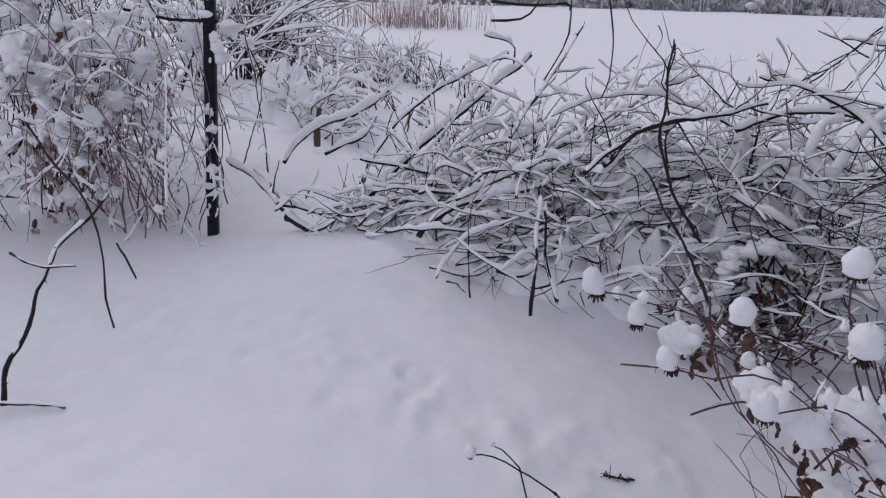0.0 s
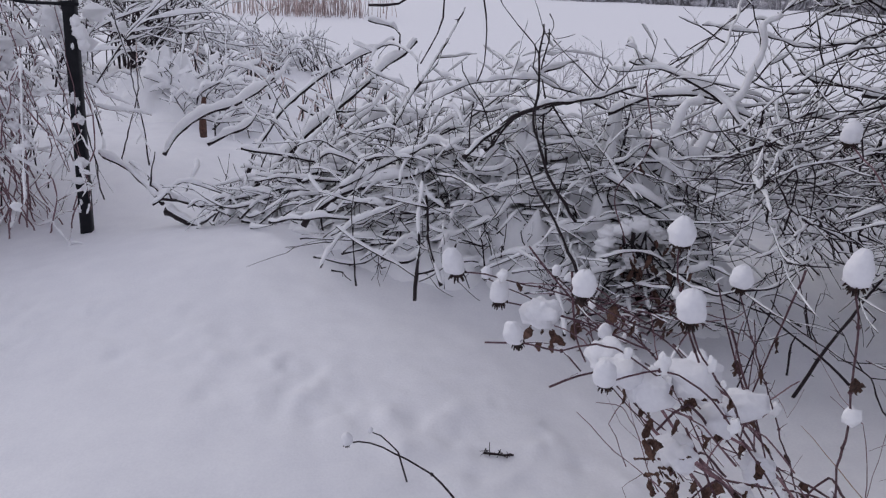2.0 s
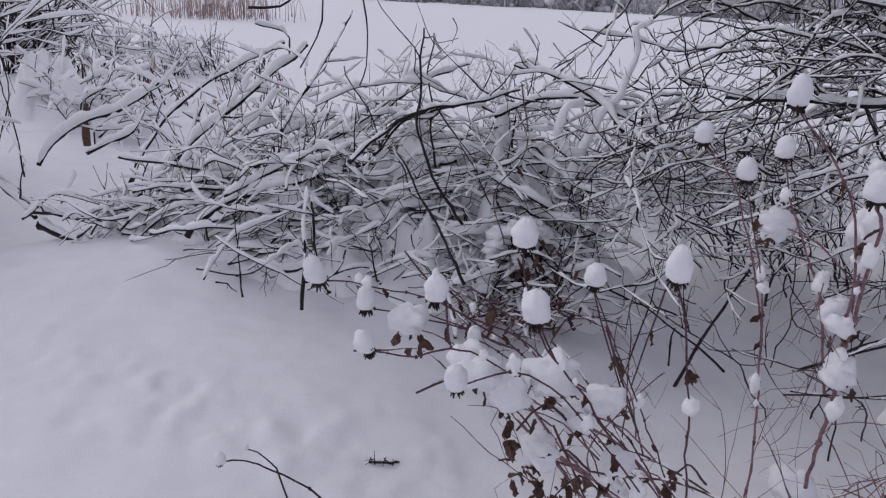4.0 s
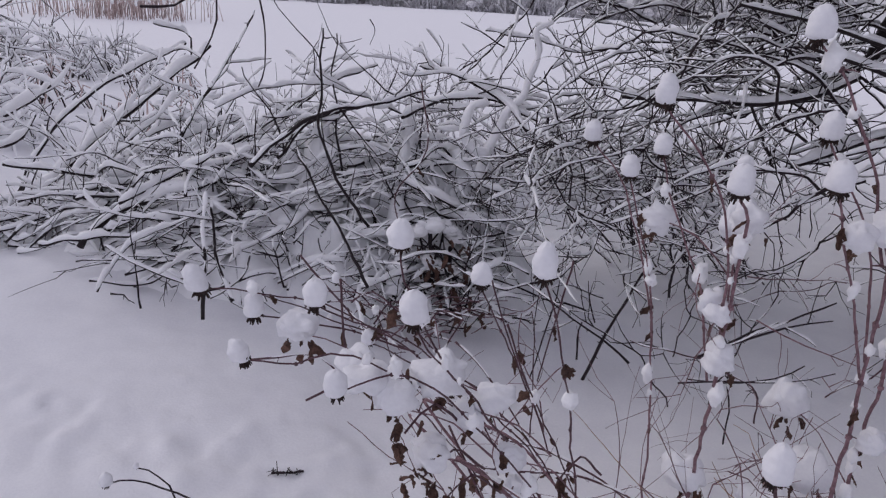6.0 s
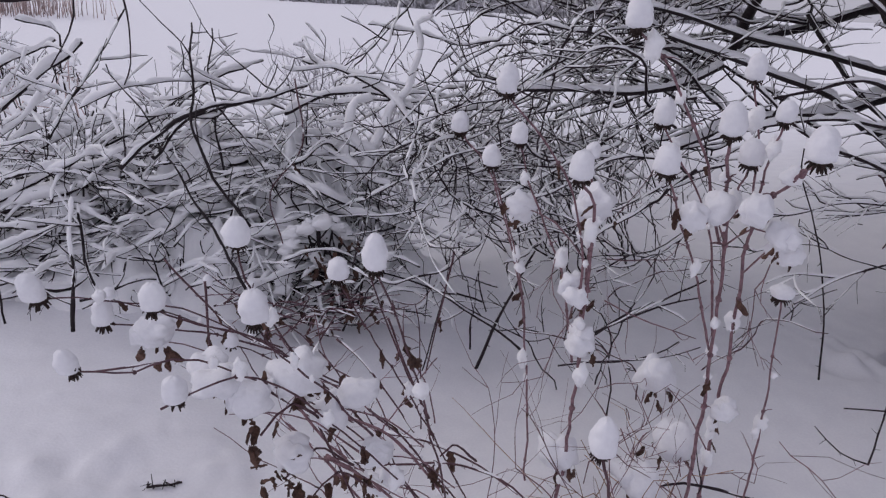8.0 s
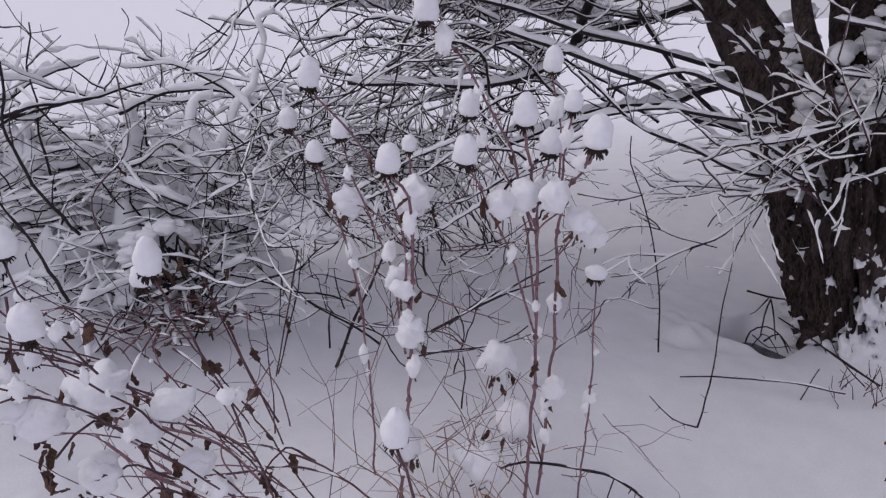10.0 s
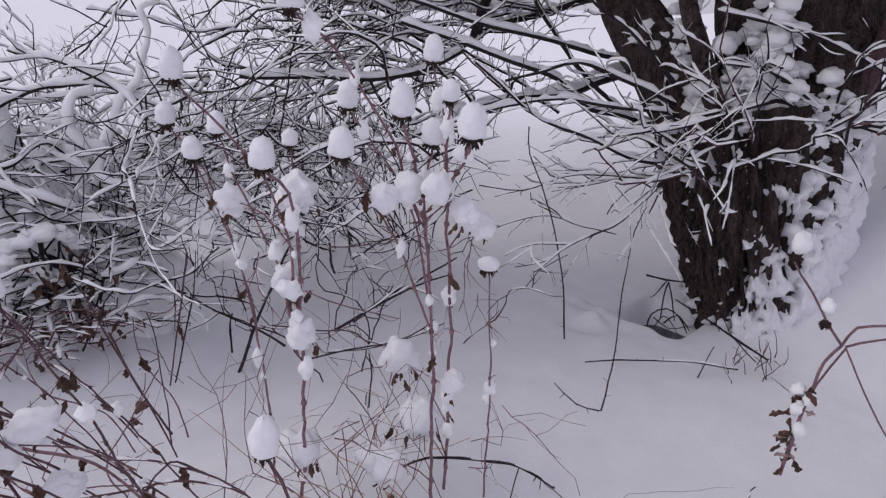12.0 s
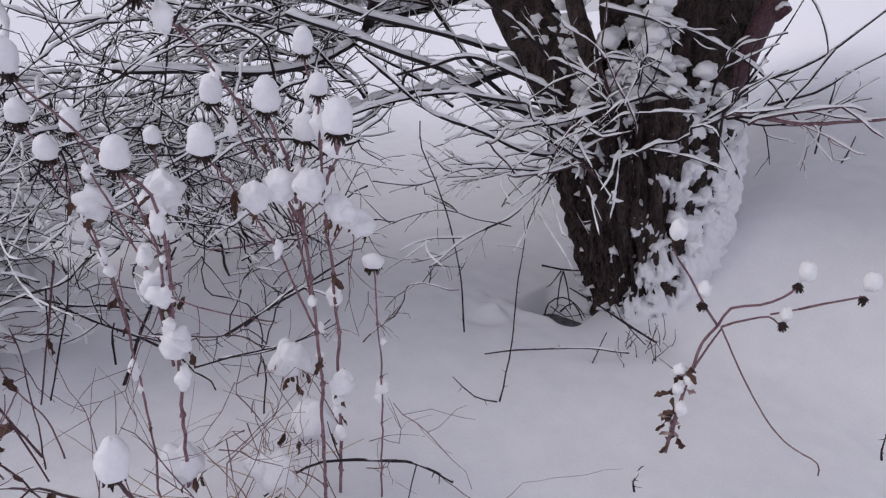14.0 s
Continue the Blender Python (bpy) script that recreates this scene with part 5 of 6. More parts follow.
for i in range(6):
    foot = np.array((rng.uniform(1.0, 1.45), rng.uniform(1.35, 1.95), 0.0))
    foot[2] = ground_at(foot[0], foot[1]) - 0.01
    tip = foot + (rng.uniform(-0.55, 0.05), rng.normal(0, 0.16), rng.uniform(0.25, 0.6))
    g, s = Geo(), Geo()
    p = spline([foot, (foot * 2 + tip) / 3 + rng.normal(0, 0.03, 3), (foot + tip * 2) / 3 + rng.normal(0, 0.03, 3) + (0, 0, 0.05), tip], 0.03, 0.003)
    tube(g, p, 0.0028, 0.0016, 5, 0.06)
    snow_on(s, p, 0.0028, 0.0016, 0.010, 0.5, 5)
    for _ in range(2):
        k = int(rng.integers(3, len(p)))
        grow(g, s, p[k], rng.normal(0, 1, 3) + (0, 0, 0.3), rng.uniform(0.06, 0.16), 0.0018, 0, 0.2, 0.008, 0.15, 0, 0.4)
    cane = thing("cane", p[0], "thin red-brown cane with small buds, dusted with snow", "stem", "canes in the flower bed")
    part("stem", g, CANE if i % 2 else DARK_CANE, cane)
    if s.n:
        part("snow", s, FLUFF, cane, kind="stuff")
    if i % 2:
        lf = Geo()
        leaf(lf, p[int(rng.integers(len(p) // 2, len(p)))], (rng.normal(0, 0.4), rng.normal(0, 0.4), -1), rng.uniform(0.03, 0.055))
        part("leaf", lf, LEAF, cane)

# dark bramble whips between the bed and the willow
for i in range(7):
    foot = np.array((rng.uniform(1.7, 2.7), rng.uniform(1.25, 2.15), 0.0))
    foot[2] = ground_at(foot[0], foot[1]) - 0.01
    a = rng.uniform(0, 2 * math.pi)
    tip = foot + (0.55 * math.cos(a), 0.4 * math.sin(a), rng.uniform(0.15, 0.6))
    g, s = Geo(), Geo()
    p = spline([foot, foot * 0.7 + tip * 0.3 + rng.normal(0, 0.05, 3) + (0, 0, 0.06), foot * 0.35 + tip * 0.65 + rng.normal(0, 0.05, 3) + (0, 0, 0.08), tip], 0.035, 0.012)
    tube(g, p, 0.0032, 0.002, 5, 0.1)
    snow_on(s, p, 0.0032, 0.002, 0.009, 0.6)
    side = Geo()
    for _ in range(4):
        k = int(rng.integers(2, len(p)))
        grow(side, s, p[k], rng.normal(0, 1, 3) + (0, 0, 0.2), rng.uniform(0.08, 0.26), 0.0026, 1, 0.1, 0.008, 0.26, 2, 0.3)
    whip = thing("bramble", p[0], "dark crooked bramble whip sticking out of the snow", "stem", "bramble whips in the snow")
    part("stem", g, DARK_CANE if i % 3 == 0 else TWIG, whip)
    part("twig", side, TWIG, whip, kind="stuff")
    if s.n:
        part("snow", s, FLUFF, whip, kind="stuff")

# fine dead stems and grass in the bed
g, s = Geo(), Geo()
for i in range(15):
    x, y = rng.normal(1.55, 0.2), rng.normal(0.98, 0.12)
    grow(g, s, (x, y, ground_at(x, y)), (rng.normal(0, 0.35), rng.normal(0, 0.35), 1), rng.uniform(0.2, 0.6), 0.0019, 1, 0.2, 0.006, 0.2, 3, 0.35)
for i in range(17):
    x, y, z = rng.normal(1.58, 0.17), rng.normal(0.98, 0.13), rng.uniform(0.1, 0.95)
    grow(g, s, (x, y, z), rng.normal(0, 1, 3), rng.uniform(0.12, 0.34), 0.0017, 1, 0.2, 0.006, 0.3, 3, 0.25)
for i in range(7):
    x, y = rng.normal(1.0, 0.15), rng.normal(1.3, 0.12)
    grow(g, s, (x, y, ground_at(x, y) + 0.1), (rng.normal(-0.4, 0.4), rng.normal(0, 0.3), 0.8), rng.uniform(0.25, 0.5), 0.0018, 1, 0.5, 0.006, 0.2, 2, 0.4)
wisps = single("dead_stems", g, CANE, "tangle of fine dead stems in the flower bed", "stems", kind="stuff")
part("snow", s, FLUFF, wisps, kind="stuff")
g = Geo()
for i in range(24):
    x, y = rng.normal(1.55, 0.09), rng.normal(0.9, 0.07)
    grow(g, None, (x, y, ground_at(x, y)), (rng.normal(0, 0.6), rng.normal(0, 0.6), 1), rng.uniform(0.12, 0.4), 0.0018, 0, 1.2)
single("dry_grass", g, STRAW, "pale straw-coloured grass poking through snow", "grass", kind="stuff")


g = Geo()
for i in range(22):
    x, y = rng.normal(3.26, 0.10), rng.normal(0.56, 0.07)
    grow(g, None, (x, y, ground_at(x, y) - 0.01), (rng.normal(0.2, 0.5), rng.normal(-0.2, 0.5), 1), rng.uniform(0.05, 0.15), 0.0022, 0, 0.6, 0.006, 0.15)
single("dead_spikes", g, DARK_CANE, "thin dead stems poking through snow beside the willow", "stems", kind="stuff")

# twigs leaning over the open water
for pts, r in (([(3.18, 1.05, 0.29), (3.25, 0.99, 0.27), (3.34, 0.92, 0.26)], 0.006), ([(3.26, 0.98, 0.26), (3.26, 0.99, 0.18), (3.27, 0.99, 0.08)], 0.004), ([(3.26, 0.98, 0.26), (3.29, 0.96, 0.17), (3.31, 0.94, 0.07)], 0.004), ([(3.26, 0.99, 0.26), (3.23, 1.01, 0.21), (3.21, 1.03, 0.18)], 0.003), ([(3.27, 0.97, 0.06), (3.34, 0.94, 0.09), (3.38, 0.90, -0.00)], 0.004), ([(3.26, 1.04, 0.01), (3.31, 1.05, 0.06), (3.38, 1.02, 0.08), (3.44, 0.97, 0.04), (3.48, 0.93, -0.03)], 0.004), ([(3.26, 1.02, -0.01), (3.34, 1.01, 0.06), (3.37, 0.98, 0.03), (3.39, 0.94, -0.03)], 0.003), ([(3.31, 1.04, 0.05), (3.38, 0.99, -0.01), (3.48, 0.94, -0.01)], 0.003)):
    g = Geo()
    tube(g, spline(pts, 0.04, 0.003), r, r * 0.6, 5)
    single("twig", g, TWIG, "dark bare twig leaning over the open water", "twig", "twigs over the water")


# ---- broken plant by the willow ----
def bent_plant():
    pl = thing("bent_flower", (2.35, 0.30, 0.05), "bent dried flower stalk with three snowy seed heads and withered leaves", "plant")
    for pts, r in (([(2.38, 0.19, 0.18), (2.46, 0.20, 0.29), (2.54, 0.20, 0.40), (2.58, 0.20, 0.46), (2.64, 0.18, 0.50)], 0.0055), ([(2.42, 0.19, 0.22), (2.53, 0.20, 0.37), (2.65, 0.17, 0.49)], 0.004), ([(2.64, 0.18, 0.50), (2.62, 0.22, 0.55), (2.60, 0.28, 0.64), (2.58, 0.34, 0.72)], 0.0042), ([(2.64, 0.18, 0.50), (2.66, 0.16, 0.56), (2.70, 0.09, 0.58), (2.73, 0.04, 0.61), (2.75, 0.01, 0.65)], 0.0042), ([(2.64, 0.17, 0.50), (2.68, 0.11, 0.53), (2.71, 0.06, 0.55), (2.72, 0.03, 0.53)], 0.0035), ([(2.81, 0.00, 0.56), (2.84, -0.06, 0.59), (2.88, -0.15, 0.63)], 0.0035), ([(2.73, 0.06, 0.55), (2.81, 0.00, 0.56)], 0.003), ([(2.64, 0.17, 0.50), (2.67, 0.11, 0.39), (2.71, 0.03, 0.26), (2.76, -0.07, 0.14), (2.83, -0.17, 0.07), (2.83, -0.18, 0.03)], 0.003)):
        g = Geo()
        tube(g, spline(pts, 0.03, 0.002), r, r * 0.8, 6, 0.05)
        part("stem", g, CANE, pl)
    for c, w in (([(2.59, 0.34, 0.73), (2.60, 0.34, 0.77)], 0.028), ([(2.75, 0.01, 0.65), (2.78, -0.00, 0.69)], 0.026), ([(2.72, 0.02, 0.53), (2.73, 0.02, 0.56)], 0.018), ([(2.88, -0.15, 0.62), (2.91, -0.16, 0.67)], 0.026), ([(2.61, 0.23, 0.56), (2.63, 0.24, 0.60)], 0.022)):
        h, s = Geo(), Geo()
        seed_head(h, c[0], (0, 0, 1), 0.0155)
        hd = part("seed_head", h, SEED, pl)
        blob(s, np.array(c[1]) + (0, 0, 0.004), (w, w, w * 1.25), 0.35, w * 900, 9, 12)
        part("snow_cap", s, FLUFF, hd)
    line = spline([(2.39, 0.18, 0.19), (2.43, 0.20, 0.27), (2.48, 0.21, 0.34), (2.53, 0.21, 0.39)], 0.012)
    for k in range(28):
        g = Geo()
        leaf(g, line[int(rng.integers(0, len(line)))] + rng.normal(0, 0.014, 3), (rng.normal(0, 0.8), rng.normal(0, 0.8), -0.8), rng.uniform(0.022, 0.046))
        part("leaf", g, PALE_LEAF if k % 4 == 0 else LEAF, pl)
    s = Geo()
    for k in range(5):
        w = rng.uniform(0.010, 0.024)
        blob(s, line[int(rng.integers(0, len(line)))] + rng.normal(0, 0.012, 3) + (0, 0, 0.01), (w, w, w * 1.2), 0.6, k * 3.3, 8, 11, 0, 0, 0.1)
    part("snow", s, FLUFF, pl, "clots of snow on the stalk", kind="stuff")


bent_plant()

# scrap of twig lying on the snow
g = Geo()
p = spline([(0.45, 1.63, 0.04), (0.48, 1.62, 0.03), (0.51, 1.62, 0.03), (0.54, 1.62, 0.03)], 0.01)
p[:, 2] = [ground_at(q[0], q[1]) + 0.008 for q in p]
tube(g, p, 0.004, 0.003, 5)
for k in range(14):
    q = p[int(rng.integers(0, len(p)))]
    tube(g, np.array([q, q + rng.normal(0, 0.008, 3) + (0, 0, 0.004), q + rng.normal(0, 0.014, 3) + (0, 0, 0.004)]), 0.0018, 0.001, 4)
single("twig_scrap", g, TWIG, "scrap of dark feathery twig lying on the snow", "twig", base=p[0])

# ---- bare branches rising from the snow beside the thicket ----
fb = thing("fallen_branch", (-1.5, 2.0, 0.0), "bare forked branch with dark twigs sticking out of the snow", "branch")
for pts, r, h in (([(-1.51, 2.02, 0.01), (-1.53, 2.10, 0.11), (-1.49, 2.18, 0.20), (-1.47, 2.27, 0.32), (-1.45, 2.33, 0.39)], 0.010, 0.012), ([(-1.45, 2.33, 0.39), (-1.44, 2.38, 0.45), (-1.38, 2.46, 0.51), (-1.30, 2.56, 0.61)], 0.008, 0.02), ([(-1.59, 2.35, 0.44), (-1.52, 2.33, 0.41), (-1.45, 2.33, 0.39), (-1.35, 2.33, 0.40)], 0.006, 0.006), ([(-1.60, 2.03, 0.03), (-1.51, 2.02, 0.02), (-1.41, 2.02, 0.02), (-1.30, 2.01, 0.01)], 0.008, 0.012)):
    stick(pts, r, h, fb, cover=0.7)
for pts, r in (([(-1.82, 2.98, 0.82), (-1.65, 2.83, 0.68), (-1.49, 2.71, 0.57), (-1.40, 2.61, 0.48), (-1.33, 2.49, 0.36), (-1.28, 2.37, 0.25), (-1.23, 2.29, 0.17)], 0.006), ([(-1.43, 2.83, 0.30), (-1.37, 2.77, 0.26), (-1.30, 2.68, 0.20)], 0.006), ([(-2.12, 3.59, 0.43), (-2.13, 3.55, 0.31), (-2.12, 3.51, 0.20)], 0.006)):
    g = Geo()
    tube(g, spline(pts, 0.05, 0.003), r, r * 0.6, 5)
    single("cane", g, TWIG, "long thin bare cane bent down to the snow", "stem", "canes beside the thicket")


# ---- shrubs and thickets ----
def shrub(centre, spread, stems, tall, name="shrub", label="bare shrub bowed under fresh snow", r=0.008, high=0.03, lean=0.35, kids=5, mat=TWIG, group="snowy shrubs", droop=0.8, level=1, cover=0.9, step=0.05):
    cx, cy = centre
    sh = thing(name, (cx, cy, ground_at(cx, cy)), label, "shrub", group)
    for i in range(stems):
        x, y = cx + rng.normal(0, spread[0]), cy + rng.normal(0, spread[1])
        g, s = Geo(), Geo()
        grow(g, s, (x, y, ground_at(x, y) - 0.02), (rng.normal(0, lean), rng.normal(0, lean), 1), tall * rng.uniform(0.6, 1.15), r * rng.uniform(0.6, 1.2), level, droop, high, 0.12, kids, cover, 0.8, 4, step)
        ob = part("stem", g, mat, sh)
        if s.n:
            part("snow", s, FLUFF, ob, kind="stuff")
    return sh


# thicket over the fence
def vines(name, label, cx, cy, sx, sy, count, tall, mat, clot):
    """Arching canes that hang over, with clots of snow on them."""
    vn = thing(name, (cx, cy, ground_at(cx, cy)), label, "shrub")
    for i in range(count):
        x, y = cx + rng.normal(0, sx), cy + rng.normal(0, sy)
        h = tall * rng.uniform(0.55, 1.1)
        dx, dy = min(rng.normal(0, 0.28), (-1.2 - x) / 2.1), rng.normal(-0.1, 0.22)
        foot = np.array((x, y, ground_at(x, y) - 0.02))
        top = foot + (dx, dy, h)
        g, s = Geo(), Geo()
        p = spline([foot, foot + (rng.normal(0, 0.12), rng.normal(0, 0.1), h * 0.45), top, top + (dx * 0.7, dy * 0.7 - 0.05, -h * rng.uniform(0.05, 0.45)), top + (dx * 1.1, dy - 0.08, -h * rng.uniform(0.4, 0.85))], 0.045, 0.010)
        tube(g, p, 0.0045, 0.002, 4)
        snow_on(s, p, 0.0045, 0.002, 0.030 if tall > 1.35 else 0.018, 0.88)
        for _ in range(5):
            k = int(rng.integers(2, len(p)))
            grow(g, s, p[k], rng.normal(0, 1, 3) + (0, 0, -0.25), rng.uniform(0.10, 0.32), 0.0022, 1, 0.6, 0.018, 0.16, 2, 0.9)
        for _ in range(clot):
            k = int(rng.integers(len(p) // 3, len(p)))
            w = rng.uniform(0.012, 0.060 if tall > 1.35 else 0.028)
            blob(s, p[k] + rng.normal(0, 0.02, 3), (w * 1.1, w, w * rng.uniform(0.6, 1.2)), 0.9, rng.random() * 90, 8, 11, 0, 0, 0.2)
        ob = part("stem", g, mat, vn)
        part("snow", s, FLUFF, ob, kind="stuff")


vines("thicket", "dense thicket of tangled vines loaded with clotted snow", -2.25, 4.3, 0.42, 0.2, 40, 1.5, TWIG, 4)
vines("vine", "tangled reddish vine climbing beside the fence post", -1.70, 3.95, 0.18, 0.12, 30, 1.3, CANE, 4)
vines("thicket", "dense thicket of tangled vines loaded with clotted snow", -3.2, 4.9, 0.5, 0.25, 34, 1.9, TWIG, 5)
vines("thicket", "dense thicket of tangled vines loaded with clotted snow", -2.7, 5.6, 0.35, 0.25, 10, 1.4, TWIG, 3)
pillows = Geo()
for i in range(40):
    x, y = rng.normal(-2.4, 0.38), rng.normal(4.1, 0.22)
    w = rng.uniform(0.03, 0.085)
    z = rng.uniform(0.12, 1.35)
    for k in range(4):
        e = w * rng.uniform(0.4, 0.9)
        blob(pillows, np.array((x, y, z)) + rng.normal(0, w * 0.55, 3), (e * 1.1, e, e * rng.uniform(0.6, 1.1)), 0.8, i * 1.91 + k, 9, 12, 0, 0, 0.2)
single("snow_pillows", pillows, FLUFF, "pillows of snow lodged in the thicket", "snow", kind="stuff")
rolls = thing("snow_laden_bough", (-2.6, 3.75, 0.5), "drooping boughs buried under thick rolls of snow", "branch")
for pts, r in (([(-2.61, 3.87, 0.82), (-2.39, 3.94, 0.90), (-2.19, 3.98, 0.91), (-2.05, 4.03, 0.99), (-1.87, 4.10, 1.06)], 0.085), ([(-2.05, 3.96, 0.98), (-2.05, 3.86, 0.84), (-2.13, 3.76, 0.71), (-2.17, 3.65, 0.57)], 0.065), ([(-2.48, 3.79, 0.92), (-2.35, 3.85, 0.98), (-2.21, 3.86, 0.95), (-2.05, 3.89, 0.94)], 0.08), ([(-2.47, 3.60, 0.42), (-2.29, 3.69, 0.55), (-2.18, 3.77, 0.68), (-2.08, 3.84, 0.81)], 0.035), ([(-2.54, 3.76, 0.28), (-2.35, 3.74, 0.24), (-2.15, 3.72, 0.20), (-2.06, 3.75, 0.29)], 0.045), ([(-2.00, 4.05, 0.94), (-1.83, 4.09, 0.97), (-1.67, 4.08, 0.91)], 0.03), ([(-1.88, 4.04, 0.79), (-1.79, 4.01, 0.71), (-1.73, 3.99, 0.65)], 0.05)):
    g, s = Geo(), Geo()
    p = spline(pts, 0.04, 0.012)
    tube(g, p - (0, 0, r * 0.75), 0.010, 0.007, 5)
    for q in p:
        w = r * rng.uniform(0.65, 1.25)
        blob(s, q + rng.normal(0, r * 0.22, 3), (w, w, w * 0.8), 0.5, rng.random() * 90, 9, 13)
    for _ in range(5):
        k = int(rng.integers(0, len(p)))
        grow(g, s, p[k] - (0, 0, r * 0.7), rng.normal(0, 1, 3) + (0, 0, -0.7), rng.uniform(0.15, 0.35), 0.003, 1, 0.5, 0.012, 0.16, 2)
    ob = part("branch", g, BARK, rolls)
    part("snow", s, FLUFF, ob, "thick roll of snow", kind="stuff")
dry = thing("dry_leaves", (-2.15, 3.95, 0.35), "clump of dry russet leaves hanging in the thicket", "leaves")
for i in range(190):
    g = Geo()
    leaf(g, (rng.normal(-2.08, 0.13), rng.normal(3.74, 0.08), rng.normal(0.48, 0.20)), (rng.normal(0, 0.5), rng.normal(0, 0.5), -1), rng.uniform(0.035, 0.075))
    part("leaf", g, PALE_LEAF if i % 6 else LEAF, dry)

# behind the heap
shrub((0.45, 3.8), (0.26, 0.16), 26, 0.85, "sapling", "young shrub whose twigs are thickly coated with snow", 0.006, 0.024, 0.6, 6, BARK, droop=0.1)
shrub((0.15, 4.2), (0.3, 0.2), 7, 0.6, "sapling", "young shrub whose twigs are thickly coated with snow", 0.006, 0.022, 0.4, 5, BARK, droop=0.1)
shrub((2.25, 4.3), (0.34, 0.2), 28, 0.95, "sapling", "slender upright shrub with thin snow-coated twigs", 0.0075, 0.018, 0.25, 5, FROST, droop=-0.1)
shrub((2.9, 4.0), (0.30, 0.25), 14, 1.05, "sapling", "slender upright shrub with thin snow-coated twigs", 0.007, 0.02, 0.4, 5, FROST, droop=0.1)
shrub((-1.15, 6.25), (0.16, 0.18), 26, 0.62, label="low shrub crushed flat under heavy snow", r=0.008, high=0.05, lean=0.75, kids=6, droop=1.2)
shrub((-0.85, 6.15), (0.14, 0.16), 12, 0.42, label="low shrub crushed flat under heavy snow", r=0.007, high=0.035, lean=0.8, kids=5, droop=1.5)
shrub((-3.35, 9.0), (0.40, 0.4), 26, 2.2, label="tall dense shrub with dark upright stems and snow", r=0.010, high=0.03, lean=0.2, kids=6, droop=0.2, step=0.12)
shrub((-2.72, 10.6), (0.30, 0.3), 44, 1.8, label="tall dense shrub with dark upright stems and snow", r=0.013, high=0.028, lean=0.13, kids=7, droop=0.15, cover=0.75, step=0.10)
shrub((-4.6, 8.2), (0.8, 0.4), 34, 2.4, label="tall dense shrub with dark upright stems and snow", r=0.010, high=0.05, lean=0.3, kids=5, droop=0.3, step=0.12)
for x, y, tall in ((-1.75, 11.6, 0.95), (-1.15, 12.2, 0.8), (-0.75, 11.4, 0.55), (-0.30, 12.6, 0.65), (0.15, 12.1, 0.5)):
    shrub((x, y), (0.22, 0.2), 14, tall, label="low weedy shrub clotted with snow at the field's edge", r=0.010, high=0.06, lean=0.4, kids=5, droop=0.6, step=0.08)
shrub((3.3, 9.6), (0.10, 0.1), 7, 0.75, label="small frosted weed in the open field", r=0.006, high=0.02, lean=0.3, kids=5, droop=0.0, step=0.08, mat=FROST)
shrub((3.9, 9.9), (0.08, 0.1), 5, 0.7, label="small frosted weed in the open field", r=0.006, high=0.02, lean=0.3, kids=5, droop=0.0, step=0.08, mat=FROST)
shrub((3.7, 7.6), (0.2, 0.1), 6, 0.5, label="small frosted weed in the open field", r=0.006, high=0.02, lean=0.6, kids=4, droop=0.9, step=0.08, mat=FROST)

# willow shoots between the heap and the tree, arching over towards the field
shoots = thing("willow_shoots", (2.75, 2.55, ground_at(2.75, 2.55)), "tangle of fine dark willow shoots arching over under snow", "shrub")
for i in range(24):
    x, y = rng.uniform(2.5, 3.3), rng.uniform(2.45, 3.05)
    foot = np.array((x, y, ground_at(x, y) - 0.02))
    top = foot + (rng.uniform(-0.75, -0.25), rng.normal(0, 0.12), rng.uniform(0.45, 0.92))
    end = top + (rng.uniform(-0.85, -0.35), rng.normal(0, 0.15), rng.uniform(-0.45, 0.15))
    g, s = Geo(), Geo()
    p = spline([foot, (foot + top) / 2 + rng.normal(0, 0.05, 3), top, (top + end) / 2 + (0, 0, 0.06) + rng.normal(0, 0.05, 3), end], 0.036, 0.010)
    r = rng.uniform(0.004, 0.007)
    tube(g, p, r, 0.002, 4)
    snow_on(s, p, r, 0.002, rng.uniform(0.014, 0.022), 0.95)
    for _ in range(6):
        k = int(rng.integers(len(p) // 3, len(p) - 1))
        t = (p[k] - p[k - 1]) / np.linalg.norm(p[k] - p[k - 1])
        grow(g, s, p[k], t * 0.6 + rng.normal(0, 0.8, 3), rng.uniform(0.15, 0.42), 0.0032, 1, 0.2, 0.012, 0.20, 2, 0.9)
    ob = part("stem", g, TWIG, shoots)
    part("snow", s, FLUFF, ob, kind="stuff")

mound = Geo()
ax, ay = np.linspace(-2.4, -0.4, 60), np.linspace(5.55, 7.2, 36)
bx, by = np.meshgrid(ax, ay)
rough = np.array([noise.fractal(Vector((x * 3.2, y * 3.2, 8.0)), 0.6, 2.1, 5) for x, y in zip(bx.ravel(), by.ravel())]).reshape(bx.shape)
bz = height(bx, by) - 0.04 + np.exp(-((bx + 1.40) / 0.42) ** 2 - ((by - 6.35) / 0.32) ** 2) * (0.46 + 0.34 * rough)
mound.add(np.stack([bx, by, bz], -1).reshape(-1, 3), [(i * 60 + j, i * 60 + j + 1, (i + 1) * 60 + j + 1, (i + 1) * 60 + j) for i in range(35) for j in range(59)])
single("snow_ledges", mound, FLUFF, "lumpy snow heaped over the crushed shrub", "snow", kind="stuff")

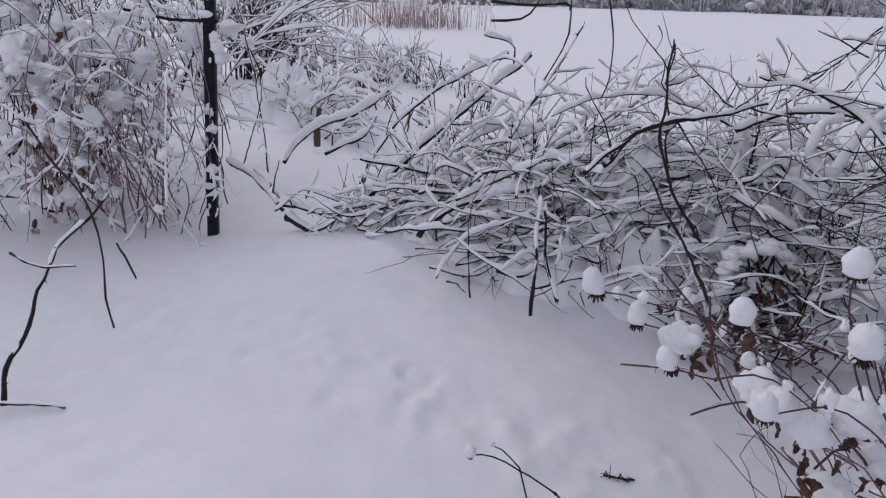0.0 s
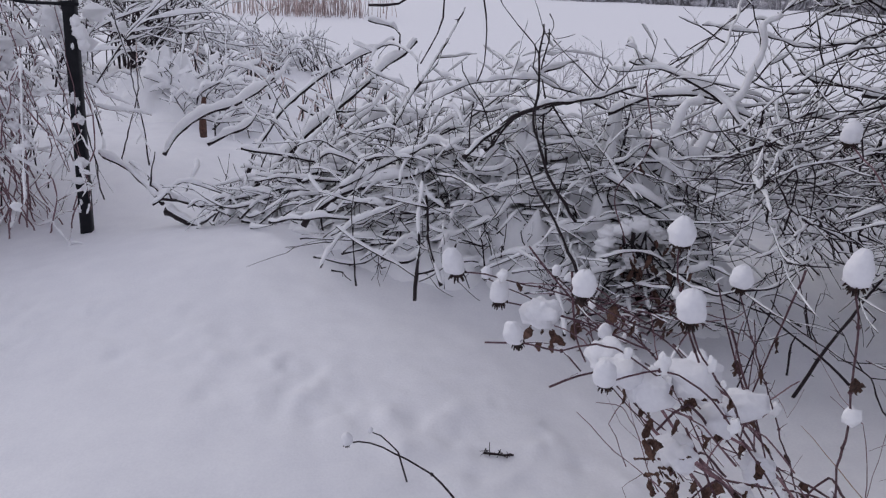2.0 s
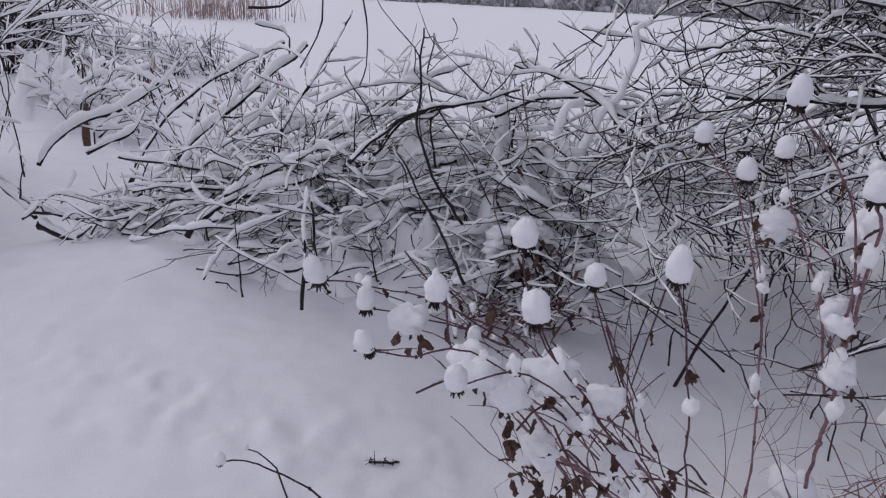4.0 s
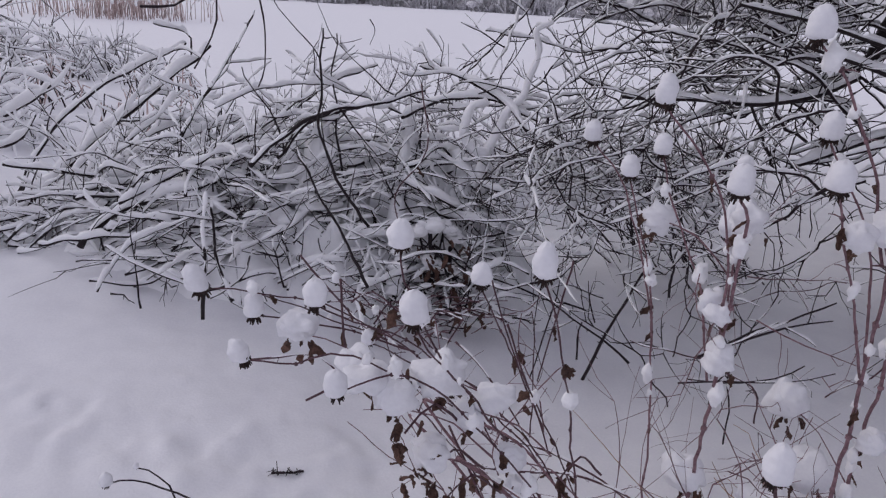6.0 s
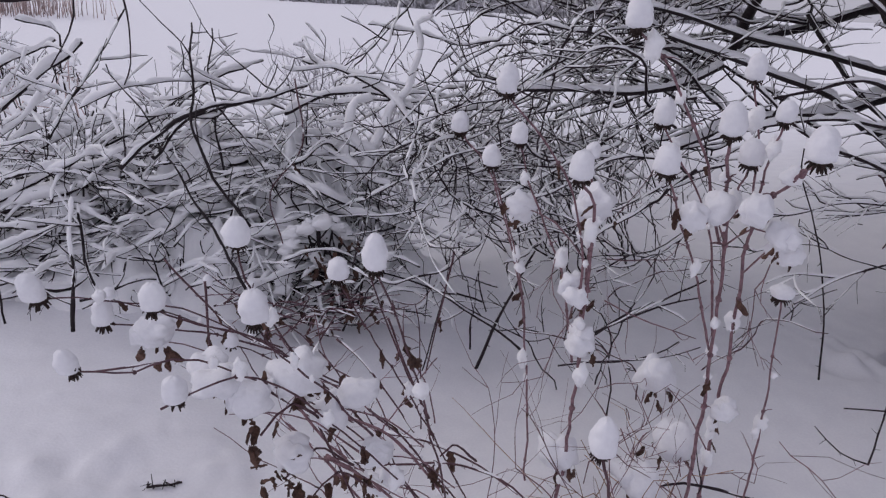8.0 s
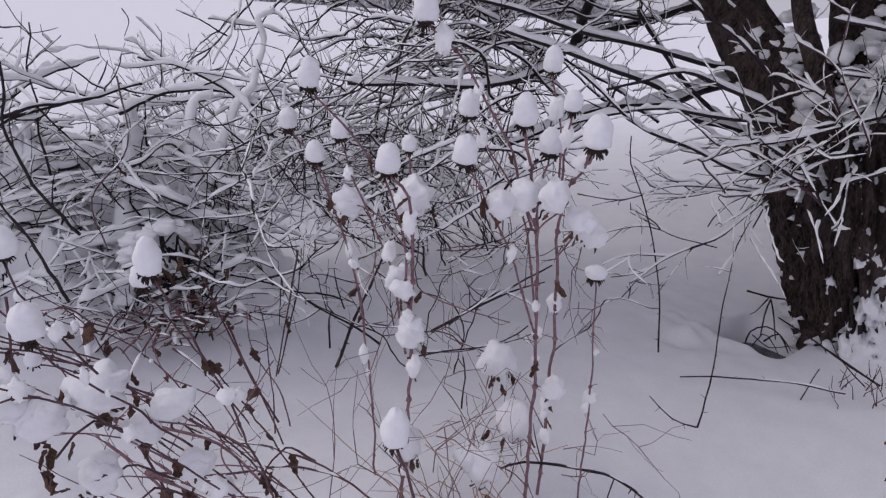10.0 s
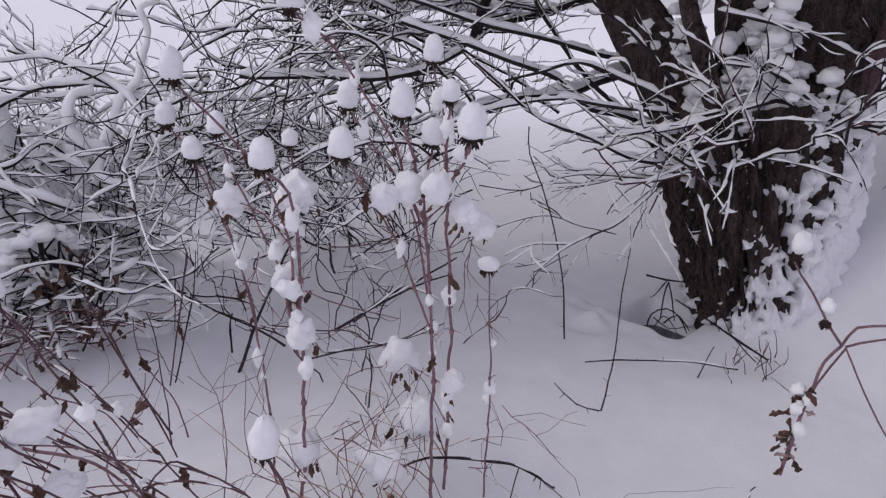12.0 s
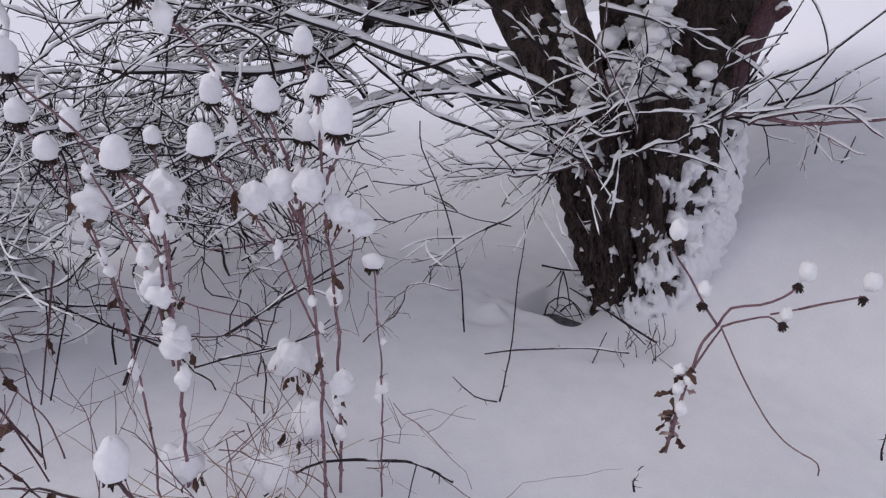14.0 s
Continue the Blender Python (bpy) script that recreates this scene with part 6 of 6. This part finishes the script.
# splintered red stake
g = Geo()
tube(g, spline([(-0.93, 5.3, 0.2), (-0.92, 5.3, 0.38), (-0.90, 5.3, 0.50)], 0.05, 0.004), 0.024, 0.016, 6, 0.25)
single("stake", g, LEAF, "splintered red-brown stake stuck in the snow", "stake", base=(-0.93, 5.3, 0.2))


def tuft(x, y, tall, n):
    """Stems of a marsh plant snapped over by the snow."""
    tf = thing("reed_tuft", (x, y, ground_at(x, y)), "tuft of broken dark reeds bent over in the snow", "reeds", "reed tufts in the field")
    for i in range(n):
        g, s = Geo(), Geo()
        a = rng.uniform(0, 6.28)
        up = np.array((x + rng.normal(0, 0.05), y + rng.normal(0, 0.05), ground_at(x, y) + tall * rng.uniform(0.5, 1)))
        foot = np.array((x + 0.25 * tall * math.cos(a), y + 0.25 * tall * math.sin(a), ground_at(x, y) - 0.02))
        over = up + np.array((0.4 * tall * math.cos(a + 2.5), 0.3 * tall * math.sin(a + 2.5), -tall * rng.uniform(0.05, 0.5)))
        p = np.vstack([np.linspace(foot, up, 5)[:-1], np.linspace(up, over, 4)])
        tube(g, p, 0.008, 0.005, 4)
        snow_on(s, p, 0.008, 0.005, 0.03, 0.9)
        ob = part("stem", g, REED if i % 3 == 0 else TWIG, tf)
        if s.n:
            part("snow", s, FLUFF, ob, kind="stuff")


for i in range(34):
    y = rng.uniform(6.2, 15)
    x = rng.uniform(-0.28, 0.07) * y + 0.1
    tuft(x, y, rng.uniform(0.25, 0.55), int(rng.integers(4, 8)))

# thin stalks standing over the heap and in the field
for pts, r in (([(0.47, 2.79, 1.35), (0.46, 2.74, 1.23), (0.41, 2.71, 1.12), (0.37, 2.68, 1.06)], 0.004), ([(0.61, 2.80, 1.39), (0.63, 2.75, 1.25), (0.63, 2.72, 1.19), (0.62, 2.68, 1.07), (0.59, 2.65, 1.00)], 0.004), ([(0.20, 3.19, 1.25), (0.33, 3.19, 1.26), (0.40, 3.21, 1.32), (0.44, 3.24, 1.41)], 0.006), ([(0.20, 3.22, 1.33), (0.35, 3.21, 1.32), (0.53, 3.21, 1.33), (0.55, 3.20, 1.30)], 0.007), ([(3.01, 9.43, 1.01), (3.07, 9.38, 0.87), (2.98, 9.31, 0.68)], 0.008)):
    g = Geo()
    tube(g, spline(pts, 0.05, 0.003), r, r * 0.6, 5)
    single("stalk", g, TWIG, "thin dark stalk bent over with its tip hanging", "stem", "hanging stalks")

# reed bed and pale scrub at the edge of the field
g, s = Geo(), Geo()
for i in range(300):
    x, y = rng.normal(-1.0, 1.6), rng.uniform(31, 37)
    h = rng.uniform(0.7, 2.1)
    z = ground_at(x, y)
    b = rng.normal(0, 0.18, 2)
    p = np.array([(x, y, z), (x + b[0] * 0.4, y + b[1], z + h * 0.6), (x + b[0] * 1.4, y + b[1], z + h)])
    tube(g, p, 0.018, 0.008, 3)
    blob(s, p[2] + (0, 0, -0.05), (0.07, 0.05, 0.13), 0.5, i, 4, 5)
bed = single("reed_bed", g, REED, "bed of tall russet reeds tipped with snow", "reeds", kind="stuff")
part("snow", s, FLUFF, bed, kind="stuff")

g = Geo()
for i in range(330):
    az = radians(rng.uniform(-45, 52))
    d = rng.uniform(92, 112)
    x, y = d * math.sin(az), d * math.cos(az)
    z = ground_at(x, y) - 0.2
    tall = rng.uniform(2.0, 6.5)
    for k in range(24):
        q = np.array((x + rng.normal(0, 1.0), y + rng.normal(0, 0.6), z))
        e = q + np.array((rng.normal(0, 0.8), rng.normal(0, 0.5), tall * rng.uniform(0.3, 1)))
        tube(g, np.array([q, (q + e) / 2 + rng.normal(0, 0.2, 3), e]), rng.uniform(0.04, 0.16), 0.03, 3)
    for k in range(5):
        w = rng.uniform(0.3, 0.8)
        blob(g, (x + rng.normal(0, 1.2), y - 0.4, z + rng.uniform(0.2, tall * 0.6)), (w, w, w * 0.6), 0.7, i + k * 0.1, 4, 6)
single("far_scrub", g, FAR, "distant pale scrub and trees along the edge of the field", "trees", kind="stuff")
